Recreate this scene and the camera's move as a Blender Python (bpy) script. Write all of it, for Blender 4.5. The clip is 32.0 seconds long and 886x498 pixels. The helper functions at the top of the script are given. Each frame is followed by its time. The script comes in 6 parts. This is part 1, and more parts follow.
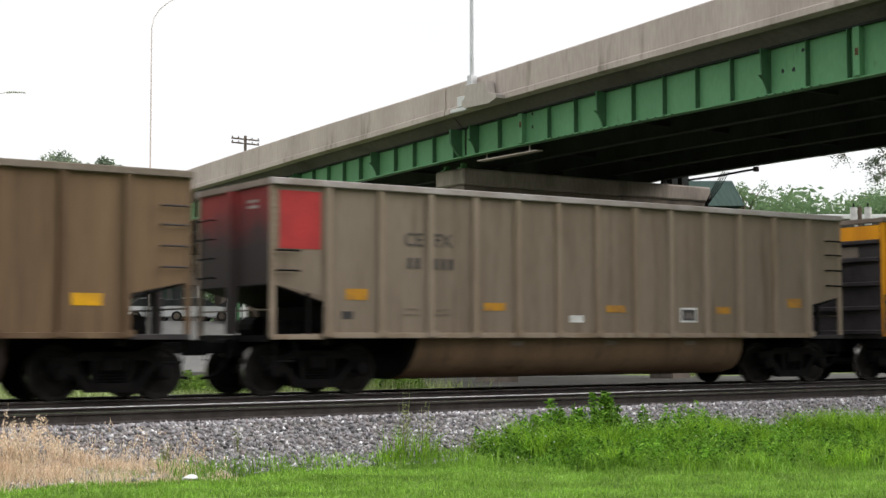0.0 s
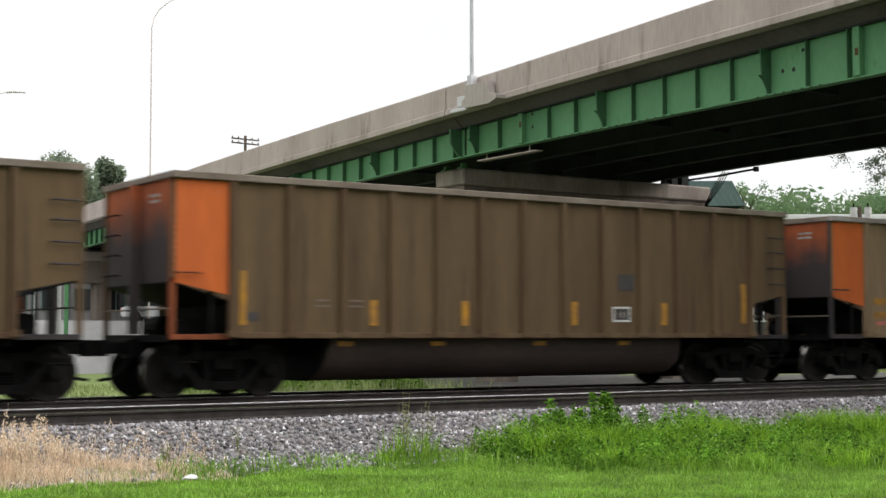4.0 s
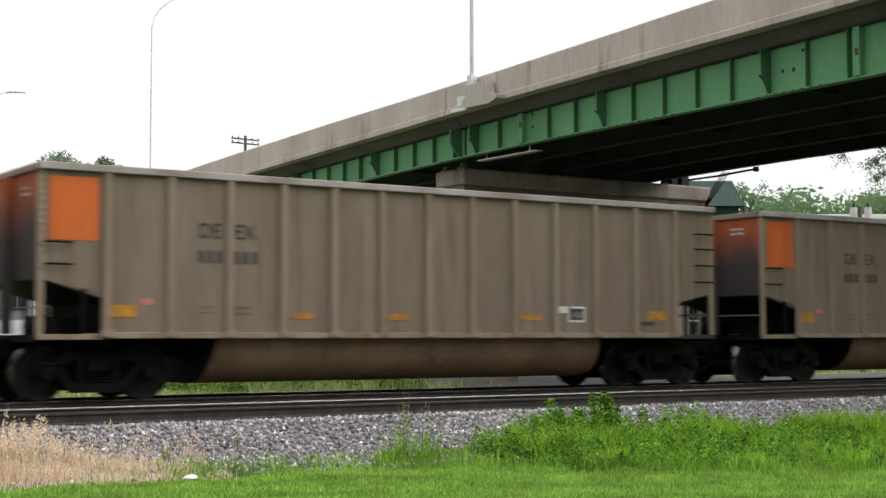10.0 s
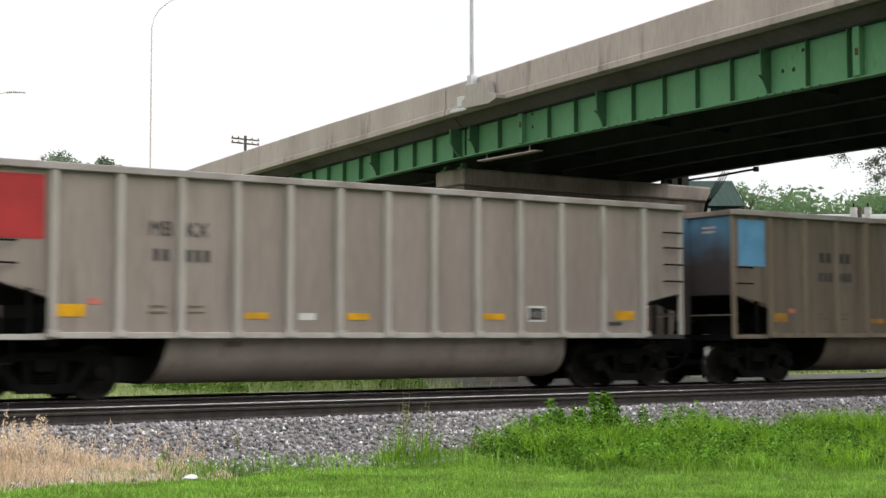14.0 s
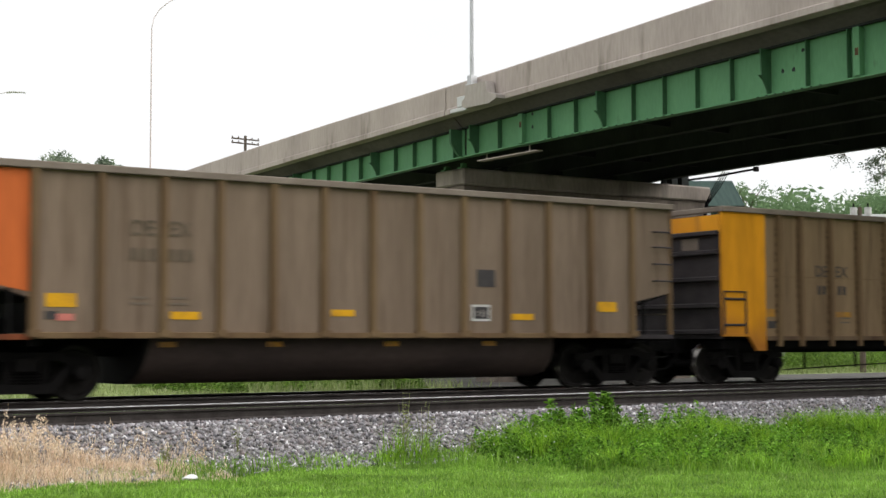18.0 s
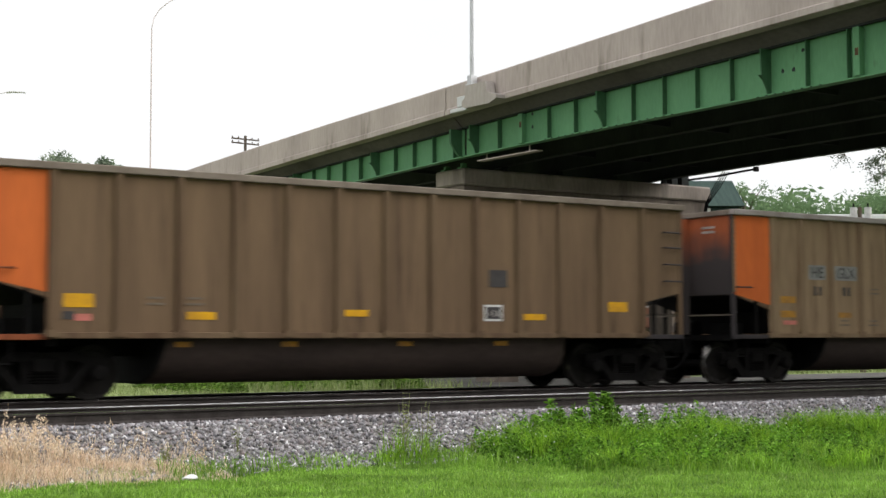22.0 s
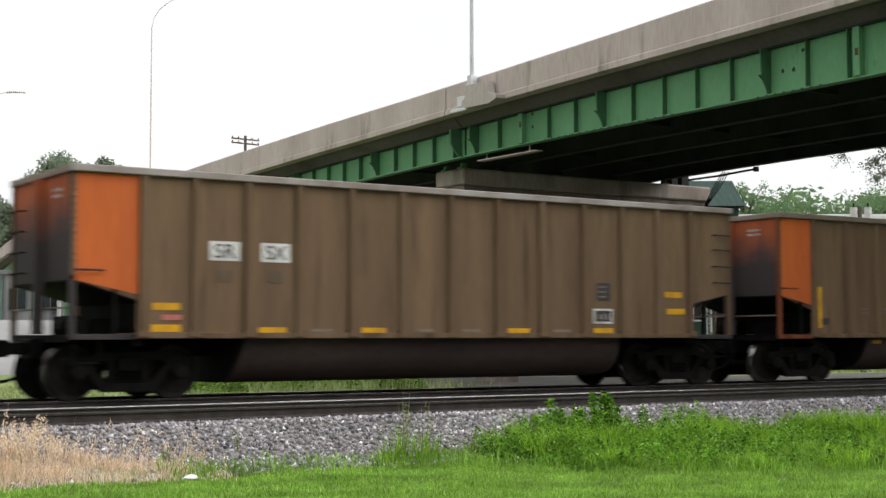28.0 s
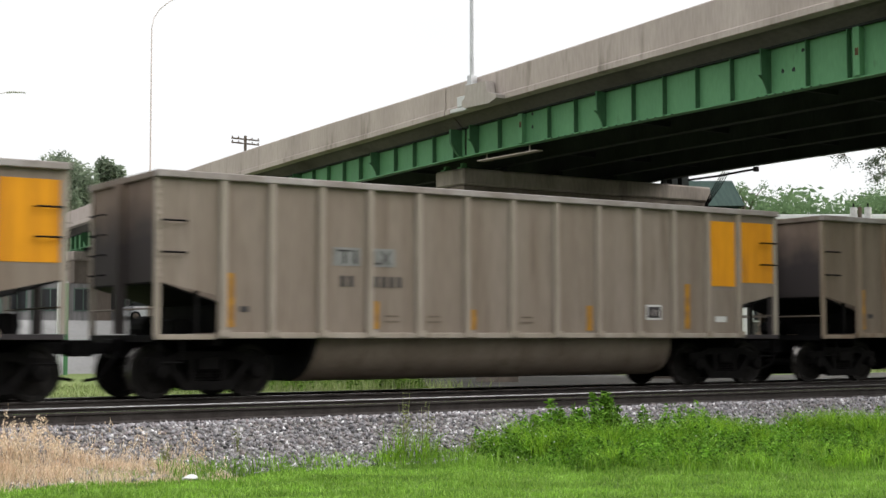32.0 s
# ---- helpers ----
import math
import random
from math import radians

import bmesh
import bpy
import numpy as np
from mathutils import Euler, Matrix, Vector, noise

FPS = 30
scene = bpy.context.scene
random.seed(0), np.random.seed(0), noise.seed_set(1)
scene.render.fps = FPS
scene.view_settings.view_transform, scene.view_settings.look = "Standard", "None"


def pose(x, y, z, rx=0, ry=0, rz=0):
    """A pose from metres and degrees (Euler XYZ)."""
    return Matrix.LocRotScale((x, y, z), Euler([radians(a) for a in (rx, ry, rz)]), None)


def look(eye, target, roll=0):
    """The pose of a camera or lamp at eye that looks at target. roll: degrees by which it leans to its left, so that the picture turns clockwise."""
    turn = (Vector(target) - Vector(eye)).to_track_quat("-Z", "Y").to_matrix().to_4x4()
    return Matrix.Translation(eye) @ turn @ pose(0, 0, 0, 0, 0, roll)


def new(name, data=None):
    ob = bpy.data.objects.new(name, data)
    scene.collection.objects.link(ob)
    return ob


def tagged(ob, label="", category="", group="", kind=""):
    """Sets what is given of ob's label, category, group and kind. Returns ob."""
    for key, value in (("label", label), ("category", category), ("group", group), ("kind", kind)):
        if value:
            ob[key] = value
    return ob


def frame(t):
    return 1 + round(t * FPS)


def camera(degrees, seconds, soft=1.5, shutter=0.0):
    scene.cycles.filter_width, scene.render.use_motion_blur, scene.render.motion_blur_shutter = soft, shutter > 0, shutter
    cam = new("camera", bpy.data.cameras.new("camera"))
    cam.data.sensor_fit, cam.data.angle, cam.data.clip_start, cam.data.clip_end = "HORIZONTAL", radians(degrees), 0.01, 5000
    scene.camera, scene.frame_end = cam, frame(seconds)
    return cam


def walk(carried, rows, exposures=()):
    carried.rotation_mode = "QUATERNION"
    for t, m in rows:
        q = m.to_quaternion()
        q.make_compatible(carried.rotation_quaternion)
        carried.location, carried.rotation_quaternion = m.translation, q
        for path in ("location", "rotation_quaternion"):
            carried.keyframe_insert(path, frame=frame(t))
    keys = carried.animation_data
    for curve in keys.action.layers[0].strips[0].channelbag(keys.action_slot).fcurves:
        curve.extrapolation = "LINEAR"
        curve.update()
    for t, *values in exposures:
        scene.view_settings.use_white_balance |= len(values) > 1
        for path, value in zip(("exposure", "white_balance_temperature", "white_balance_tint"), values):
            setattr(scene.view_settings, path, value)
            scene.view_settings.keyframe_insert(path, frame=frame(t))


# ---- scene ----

# camera stands still beside the line
CAM = look((0.0, -23.687, 0.972), (0.0 + math.sin(radians(34.071)) * math.cos(radians(3.669)),
           -23.687 + math.cos(radians(34.071)) * math.cos(radians(3.669)), 0.972 + math.sin(radians(3.669))), -0.133)
cam = camera(34.41, 32.0, soft=1.5, shutter=0.25)
walk(cam, [(0.0, CAM), (32.0, CAM)], [(0.0, 0.1), (32.0, 0.1)])

# ---- world and sun: a bright, evenly clouded sky ----
world = bpy.data.worlds.new("sky")
scene.world = world
world.use_nodes = True
wn, wl = world.node_tree.nodes, world.node_tree.links
wn.clear()
w_out = wn.new("ShaderNodeOutputWorld")
w_bg = wn.new("ShaderNodeBackground")
w_sky = wn.new("ShaderNodeTexSky")
w_sky.sky_type = "NISHITA"
w_sky.sun_disc = False
w_sky.sun_elevation = radians(33.3)
w_sky.sun_rotation = radians(121.0)
w_sky.air_density, w_sky.dust_density = 1.0, 4.0
w_mul = wn.new("ShaderNodeVectorMath")
w_mul.operation = "SCALE"
w_mul.inputs["Scale"].default_value = 0.10
w_noise = wn.new("ShaderNodeTexNoise")
w_noise.inputs["Scale"].default_value = 1.6
w_noise.inputs["Detail"].default_value = 5
w_ramp = wn.new("ShaderNodeValToRGB")
w_ramp.color_ramp.elements[0].position, w_ramp.color_ramp.elements[0].color = 0.3, (0.93, 0.95, 0.98, 1)
w_ramp.color_ramp.elements[1].position, w_ramp.color_ramp.elements[1].color = 0.7, (1.06, 1.06, 1.05, 1)
w_mix = wn.new("ShaderNodeMix")
w_mix.data_type = "RGBA"
w_mix.inputs[0].default_value = 0.93
wl.new(w_sky.outputs[0], w_mul.inputs[0])
wl.new(w_noise.outputs["Fac"], w_ramp.inputs[0])
wl.new(w_mul.outputs[0], w_mix.inputs[6])
wl.new(w_ramp.outputs[0], w_mix.inputs[7])
wl.new(w_mix.outputs[2], w_bg.inputs[0])
w_tc, w_sep = wn.new("ShaderNodeTexCoord"), wn.new("ShaderNodeSeparateXYZ")
w_grad = wn.new("ShaderNodeMapRange")
w_grad.inputs["From Min"].default_value, w_grad.inputs["From Max"].default_value = 0.22, 0.95
w_grad.inputs["To Min"].default_value, w_grad.inputs["To Max"].default_value = 1.0, 2.3
wl.new(w_tc.outputs["Generated"], w_sep.inputs[0])
wl.new(w_sep.outputs["Z"], w_grad.inputs["Value"])
wl.new(w_grad.outputs[0], w_bg.inputs[1])
wl.new(w_bg.outputs[0], w_out.inputs[0])

sun_data = bpy.data.lights.new("sun", "SUN")
sun_data.energy, sun_data.angle, sun_data.color = 2.5, radians(45), (1.0, 0.985, 0.96)
sun = new("sun", sun_data)
sun.matrix_basis = look((60, -36, 46), (0, 0, 0))


# ---- materials ----
def mat(name, col, col2=None, rough=0.8, scale=2.0, stretch=(1, 1, 1), cover=(0.4, 0.65), fine=30.0, fine_amount=0.25,
        bump=0.15, metal=0.0, col3=None, scale3=9.0, cover3=(0.55, 0.7)):
    m = bpy.data.materials.new(name)
    m.use_nodes = True
    n, l = m.node_tree.nodes, m.node_tree.links
    p = n["Principled BSDF"]
    p.inputs["Roughness"].default_value = rough
    p.inputs["Metallic"].default_value = metal
    p.inputs["Specular IOR Level"].default_value = 0.5 if rough < 0.5 else 0.15
    tc, info = n.new("ShaderNodeTexCoord"), n.new("ShaderNodeObjectInfo")
    off = n.new("ShaderNodeMath")
    off.operation = "MULTIPLY"
    off.inputs[1].default_value = 60.0
    l.new(info.outputs["Random"], off.inputs[0])
    add = n.new("ShaderNodeVectorMath")
    add.operation = "ADD"
    l.new(tc.outputs["Object"], add.inputs[0])
    l.new(off.outputs[0], add.inputs[1])
    mp = n.new("ShaderNodeMapping")
    mp.inputs["Scale"].default_value = stretch
    l.new(add.outputs[0], mp.inputs[0])

    def noise_mask(sc, lo, hi, detail=6):
        t = n.new("ShaderNodeTexNoise")
        t.inputs["Scale"].default_value, t.inputs["Detail"].default_value = sc, detail
        l.new(mp.outputs[0], t.inputs["Vector"])
        r = n.new("ShaderNodeMapRange")
        r.inputs["From Min"].default_value, r.inputs["From Max"].default_value = lo, hi
        l.new(t.outputs["Fac"], r.inputs["Value"])
        return t, r

    def mix(fac, a, b, kind="MIX"):
        x = n.new("ShaderNodeMix")
        x.data_type, x.blend_type = "RGBA", kind
        for s, v in ((0, fac), (6, a), (7, b)):
            if hasattr(v, "is_linked"):
                l.new(v, x.inputs[s])
            else:
                x.inputs[s].default_value = v if s == 0 else (*v, 1)
        return x.outputs[2]
    col2 = col2 or tuple(c * 0.75 for c in col)
    _, r1 = noise_mask(scale, *cover)
    out = mix(r1.outputs[0], col, col2)
    if col3:
        _, r3 = noise_mask(scale3, *cover3)
        out = mix(r3.outputs[0], out, col3)
    t2, r2 = noise_mask(fine, 0.25, 0.75, 3)
    g = n.new("ShaderNodeMapRange")
    g.inputs["To Min"].default_value, g.inputs["To Max"].default_value = 1 - fine_amount, 1 + fine_amount * 0.4
    l.new(r2.outputs[0], g.inputs["Value"])
    out = mix(1.0, out, g.outputs[0], "MULTIPLY")
    l.new(out, p.inputs["Base Color"])
    if bump:
        b = n.new("ShaderNodeBump")
        b.inputs["Strength"].default_value, b.inputs["Distance"].default_value = bump, 0.02
        l.new(t2.outputs["Fac"], b.inputs["Height"])
        l.new(b.outputs[0], p.inputs["Normal"])
    return m


STREAK = (2.2, 2.2, 0.16)
def car_paint(name, a, b, c, rough):
    return mat(name, a, b, rough, 0.9, STREAK, (0.35, 0.7), 14, 0.2, 0.05, col3=c, scale3=2.6, cover3=(0.56, 0.8))


PAINT = {
    "tan": car_paint("tan_paint", (0.255, 0.176, 0.107), (0.18, 0.122, 0.073), (0.098, 0.061, 0.036), 0.75),
    "sand": car_paint("dusty_sand_paint", (0.238, 0.16, 0.092), (0.165, 0.109, 0.062), (0.09, 0.055, 0.032), 0.75),
    "drab": car_paint("drab_tan_paint", (0.19, 0.138, 0.1), (0.148, 0.106, 0.075), (0.1, 0.066, 0.043), 0.76),
    "dun": car_paint("dun_paint", (0.197, 0.135, 0.08), (0.14, 0.094, 0.054), (0.085, 0.053, 0.032), 0.76),
    "brown": car_paint("brown_paint", (0.162, 0.104, 0.061), (0.112, 0.071, 0.043), (0.06, 0.036, 0.022), 0.78),
    "dark": car_paint("dark_paint", (0.118, 0.078, 0.042), (0.082, 0.053, 0.03), (0.05, 0.032, 0.02), 0.8),
    "gray": car_paint("gray_paint", (0.235, 0.193, 0.16), (0.187, 0.147, 0.116), (0.13, 0.096, 0.07), 0.6),
    "warm": car_paint("warm_gray_paint", (0.19, 0.15, 0.115), (0.142, 0.108, 0.079), (0.095, 0.068, 0.046), 0.65),
    "ash": car_paint("ash_gray_paint", (0.16, 0.13, 0.103), (0.12, 0.094, 0.072), (0.08, 0.059, 0.042), 0.68),
    "light": car_paint("light_gray_paint", (0.265, 0.224, 0.199), (0.222, 0.184, 0.161), (0.17, 0.135, 0.112), 0.55),
}
RIB = {
    "tan": car_paint("tan_rib", (0.22, 0.155, 0.095), (0.115, 0.07, 0.04), (0.085, 0.043, 0.022), 0.8),
    "drab": car_paint("drab_tan_rib", (0.165, 0.108, 0.056), (0.105, 0.062, 0.032), (0.075, 0.038, 0.02), 0.8),
    "brown": car_paint("brown_rib", (0.15, 0.1, 0.06), (0.085, 0.05, 0.03), (0.06, 0.03, 0.018), 0.8),
    "dark": car_paint("dark_rib", (0.12, 0.078, 0.043), (0.07, 0.04, 0.024), (0.055, 0.027, 0.016), 0.8),
    "gray": car_paint("gray_rib", (0.335, 0.29, 0.245), (0.265, 0.22, 0.178), (0.19, 0.145, 0.105), 0.6),
    "warm": car_paint("warm_gray_rib", (0.245, 0.195, 0.15), (0.185, 0.135, 0.092), (0.14, 0.085, 0.048), 0.65),
    "ash": car_paint("ash_gray_rib", (0.215, 0.178, 0.138), (0.16, 0.122, 0.086), (0.12, 0.076, 0.044), 0.68),
    "light": car_paint("light_gray_rib", (0.41, 0.38, 0.35), (0.34, 0.31, 0.28), (0.25, 0.215, 0.18), 0.55),
}
PATCH = {
    "red": mat("red_paint", (0.36, 0.035, 0.035), (0.29, 0.03, 0.03), 0.6, 2, fine_amount=0.12, bump=0.03),
    "orange": mat("orange_paint", (0.5, 0.115, 0.026), (0.40, 0.09, 0.024), 0.65, 1.4, STREAK, (0.4, 0.75), 14, 0.2, 0.03),
    "amber": mat("amber_paint", (0.52, 0.17, 0.02), (0.36, 0.105, 0.02), 0.65, 1.4, STREAK, (0.4, 0.75), 14, 0.2, 0.03),
    "yellow": mat("yellow_paint", (0.66, 0.275, 0.01), (0.5, 0.195, 0.012), 0.6, 1.4, STREAK, (0.4, 0.75), 14, 0.15, 0.03,
                  col3=(0.17, 0.07, 0.03), scale3=1.7, cover3=(0.6, 0.78)),
    "lemon": mat("lemon_paint", (0.6, 0.4, 0.02), (0.46, 0.3, 0.02), 0.6, 1.4, STREAK, (0.4, 0.75), 14, 0.15, 0.03),
    "blue": mat("blue_paint", (0.12, 0.30, 0.48), (0.09, 0.22, 0.36), 0.6, 2, fine_amount=0.12, bump=0.03),
}

PATCHDULL = {k: mat("dull_" + k + "_paint", c, tuple(v * 0.4 for v in c), 0.75, 1.6, STREAK, (0.35, 0.65), 14, 0.25, 0.03)
             for k, c in (("orange", (0.21, 0.06, 0.025)), ("amber", (0.2, 0.06, 0.02)))}


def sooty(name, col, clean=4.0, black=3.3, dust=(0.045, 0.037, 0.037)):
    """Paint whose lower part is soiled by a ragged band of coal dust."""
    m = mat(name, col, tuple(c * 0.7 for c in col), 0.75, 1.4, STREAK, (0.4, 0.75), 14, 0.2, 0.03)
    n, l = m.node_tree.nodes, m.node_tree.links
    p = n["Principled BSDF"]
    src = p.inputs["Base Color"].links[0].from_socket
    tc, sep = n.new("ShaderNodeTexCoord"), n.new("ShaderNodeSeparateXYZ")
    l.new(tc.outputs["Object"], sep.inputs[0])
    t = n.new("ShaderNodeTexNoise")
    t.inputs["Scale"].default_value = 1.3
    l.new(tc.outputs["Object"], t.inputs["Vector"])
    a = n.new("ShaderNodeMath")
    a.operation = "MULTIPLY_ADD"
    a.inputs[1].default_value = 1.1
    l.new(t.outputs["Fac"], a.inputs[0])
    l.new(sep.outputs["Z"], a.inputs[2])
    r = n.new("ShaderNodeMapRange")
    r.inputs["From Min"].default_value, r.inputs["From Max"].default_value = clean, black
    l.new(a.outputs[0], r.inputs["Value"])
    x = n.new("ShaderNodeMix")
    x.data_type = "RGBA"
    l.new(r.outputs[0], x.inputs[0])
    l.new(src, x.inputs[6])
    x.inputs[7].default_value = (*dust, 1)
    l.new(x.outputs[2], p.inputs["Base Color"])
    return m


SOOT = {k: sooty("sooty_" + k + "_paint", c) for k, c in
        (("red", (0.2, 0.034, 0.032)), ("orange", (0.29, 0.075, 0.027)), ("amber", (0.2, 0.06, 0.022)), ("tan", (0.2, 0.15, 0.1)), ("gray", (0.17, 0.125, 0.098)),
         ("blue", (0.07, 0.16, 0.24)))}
M_YCORNER = sooty("stained_yellow_paint", (0.66, 0.275, 0.01), 2.15, 1.05, (0.27, 0.095, 0.02))
M_YRUST = sooty("rusty_yellow_paint", (0.6, 0.26, 0.012), 2.75, 1.6, (0.1, 0.05, 0.025))
# Sooty steel set near black: shade beneath the cars is partly in the colour.
M_BLACK = mat("sooty_near_black_steel", (0.0075, 0.007, 0.007), (0.004, 0.0036, 0.0036), 0.75, 3, fine_amount=0.3, bump=0.08)
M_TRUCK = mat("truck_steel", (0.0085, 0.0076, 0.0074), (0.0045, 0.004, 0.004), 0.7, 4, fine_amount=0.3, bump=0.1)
M_ENDBLK = mat("end_black", (0.045, 0.038, 0.04), (0.028, 0.024, 0.026), 0.7, 2, fine_amount=0.25, bump=0.05)
M_WHEEL = mat("wheel_steel", (0.022, 0.02, 0.019), (0.012, 0.011, 0.01), 0.55, 4, fine_amount=0.2, bump=0.05, metal=0.4)
M_RAILTOP = mat("polished_rail_steel", (0.66, 0.65, 0.63), (0.58, 0.57, 0.55), 0.14, 6, fine_amount=0.08, bump=0.01, metal=1.0)
M_TREAD = mat("bright_steel", (0.34, 0.32, 0.3), (0.26, 0.245, 0.23), 0.27, 6, fine_amount=0.1, bump=0.02, metal=1.0)
# Tub brown, darker than the sides to include the shade below the sill.
M_TUB = mat("shade_brown_tub_paint", (0.048, 0.034, 0.029), (0.028, 0.02, 0.018), 0.75, 1.0, (0.4, 1, 1), (0.35, 0.7), 10, 0.25, 0.05)
M_WORN = mat("dull_worn_steel", (0.52, 0.51, 0.5), (0.42, 0.41, 0.4), 0.35, 6, fine_amount=0.1, bump=0.02, metal=0.9)
M_SPRAY = mat("thin_white_spray_paint", (0.36, 0.33, 0.31), (0.22, 0.19, 0.165), 0.7, 7, fine_amount=0.3, bump=0)
M_DASH = mat("rusty_bolt_row", (0.1, 0.06, 0.032), (0.06, 0.036, 0.02), 0.9, 6, fine_amount=0.3, bump=0.05)
# Pier concrete darkened for the deck's shade, with random stains over it.
M_PIER = mat("stained_shaded_concrete", (0.2, 0.165, 0.138), (0.1, 0.083, 0.07), 0.9, 0.5, (1, 1, 0.3), (0.3, 0.7), 9, 0.18, 0.15,
             col3=(0.06, 0.05, 0.043), scale3=1.1, cover3=(0.55, 0.75))
M_CAP = mat("weathered_cap_concrete", (0.33, 0.285, 0.25), (0.2, 0.17, 0.148), 0.9, 0.6, (1, 1, 0.3), (0.3, 0.7), 9, 0.18, 0.15,
            col3=(0.1, 0.084, 0.072), scale3=0.8, cover3=(0.56, 0.76))
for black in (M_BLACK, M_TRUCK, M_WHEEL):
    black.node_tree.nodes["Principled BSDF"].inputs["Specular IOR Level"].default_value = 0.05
M_MARK = mat("dark_lettering", (0.055, 0.05, 0.05), None, 0.7, 5, fine_amount=0.2, bump=0)
M_MARKFADE = mat("faded_lettering", (0.105, 0.082, 0.058), None, 0.7, 5, fine_amount=0.2, bump=0)
M_WHITE = mat("white_marking", (0.62, 0.61, 0.6), (0.48, 0.47, 0.45), 0.6, 4, fine_amount=0.2, bump=0)
M_YMARK = mat("yellow_reflector", (0.62, 0.32, 0.01), (0.45, 0.23, 0.02), 0.5, 4, fine_amount=0.2, bump=0)
M_YFADE = mat("worn_yellow_reflector", (0.42, 0.2, 0.018), (0.27, 0.14, 0.04), 0.6, 5, (1, 1, 1), (0.35, 0.6), fine_amount=0.3, bump=0)
M_MARKG = mat("dim_lettering", (0.05, 0.036, 0.026), None, 0.7, 5, fine_amount=0.2, bump=0)
M_FAINT = mat("faint_stencil", (0.125, 0.098, 0.074), (0.16, 0.125, 0.095), 0.7, 9, fine_amount=0.3, bump=0)
M_PALE = mat("pale_grey_marking", (0.22, 0.22, 0.212), (0.17, 0.168, 0.16), 0.6, 5, fine_amount=0.2, bump=0)
M_PINK = mat("pink_marking", (0.5, 0.16, 0.13), None, 0.6, 4, fine_amount=0.2, bump=0)
M_CHORD = mat("galvanised_chord", (0.33, 0.30, 0.29), (0.2, 0.165, 0.145), 0.6, 1.2, (1, 1, 1), (0.35, 0.7), 18, 0.2, 0.05)
M_CHORDB = mat("dull_chord", (0.2, 0.165, 0.135), (0.13, 0.1, 0.08), 0.7, 1.2, (1, 1, 1), (0.35, 0.7), 18, 0.25, 0.05)
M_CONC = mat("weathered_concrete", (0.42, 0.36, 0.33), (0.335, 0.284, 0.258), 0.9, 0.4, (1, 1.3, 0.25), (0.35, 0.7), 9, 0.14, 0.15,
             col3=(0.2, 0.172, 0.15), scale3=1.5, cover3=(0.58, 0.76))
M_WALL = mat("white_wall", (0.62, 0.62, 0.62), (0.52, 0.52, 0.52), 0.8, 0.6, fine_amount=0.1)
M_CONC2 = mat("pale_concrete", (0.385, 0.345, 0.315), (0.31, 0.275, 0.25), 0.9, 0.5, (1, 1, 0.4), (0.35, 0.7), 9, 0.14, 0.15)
# Overhang and deck concrete, darkened in colour for the shade underneath.
M_OVER = mat("overhang_shade_concrete", (0.11, 0.098, 0.09), (0.07, 0.062, 0.057), 0.9, 0.5, (1, 0.5, 1), (0.35, 0.7), 9, 0.2, 0.15, col3=(0.055, 0.047, 0.042), scale3=0.9, cover3=(0.55, 0.75))
M_SOFFIT = mat("soffit_shade_concrete", (0.115, 0.115, 0.118), (0.085, 0.085, 0.087), 0.9, 0.4, (1, 1, 1), (0.35, 0.7), 9, 0.2, 0.15)
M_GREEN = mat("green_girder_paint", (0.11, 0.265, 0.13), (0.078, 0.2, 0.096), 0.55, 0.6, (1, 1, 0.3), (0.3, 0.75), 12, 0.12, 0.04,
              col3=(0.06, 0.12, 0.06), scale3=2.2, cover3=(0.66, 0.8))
# Dark copy of the girder green: shade under the deck, also bare spots.
M_GREEND = mat("deck_shade_green_and_bare_spots", (0.03, 0.036, 0.034), (0.018, 0.02, 0.019), 0.85, 0.8, (1, 1, 0.3), (0.3, 0.7), 12, 0.2, 0.04)
# Stained green for stiffeners and brackets, darkened to hold their shadow.
M_GREENS = mat("shaded_stained_green_paint", (0.06, 0.15, 0.073), (0.04, 0.1, 0.05), 0.65, 0.8, (1, 1, 0.3), (0.3, 0.7), 12, 0.2, 0.04)
M_RUST = mat("rust", (0.1, 0.06, 0.03), (0.05, 0.035, 0.02), 0.9, 6)
M_POLE = mat("pole_metal", (0.5, 0.5, 0.51), (0.42, 0.42, 0.43), 0.45, 2, fine_amount=0.1, bump=0.02, metal=0.6)
# Thin lamp poles: sky glare and its reddish bleed are in the colour.
M_POLER = mat("glare_pale_pole", (0.6, 0.5, 0.47), (0.52, 0.45, 0.43), 0.7, 2, fine_amount=0.1)
M_WOOD = mat("pole_wood", (0.14, 0.11, 0.085), (0.09, 0.07, 0.055), 0.9, 2, (4, 4, 0.4))
M_RAIL = mat("rail_steel", (0.052, 0.044, 0.041), (0.033, 0.027, 0.025), 0.7, 5, fine_amount=0.3)
M_TIE = mat("creosoted_wood", (0.06, 0.05, 0.042), (0.035, 0.03, 0.026), 0.95, 3, (0.6, 4, 4))
M_BALLAST = mat("ballast_bed", (0.20, 0.185, 0.175), (0.12, 0.11, 0.105), 0.95, 1.2, (1, 1, 1), (0.35, 0.65), 28, 0.6, 0.8,
                col3=(0.38, 0.365, 0.35), scale3=26, cover3=(0.56, 0.62))
M_LAWN = mat("lawn_soil", (0.1, 0.19, 0.02), (0.07, 0.14, 0.016), 0.95, 0.9, (1, 1, 1), (0.35, 0.65), 22, 0.5, 0.6,
             col3=(0.15, 0.2, 0.06), scale3=3.0)
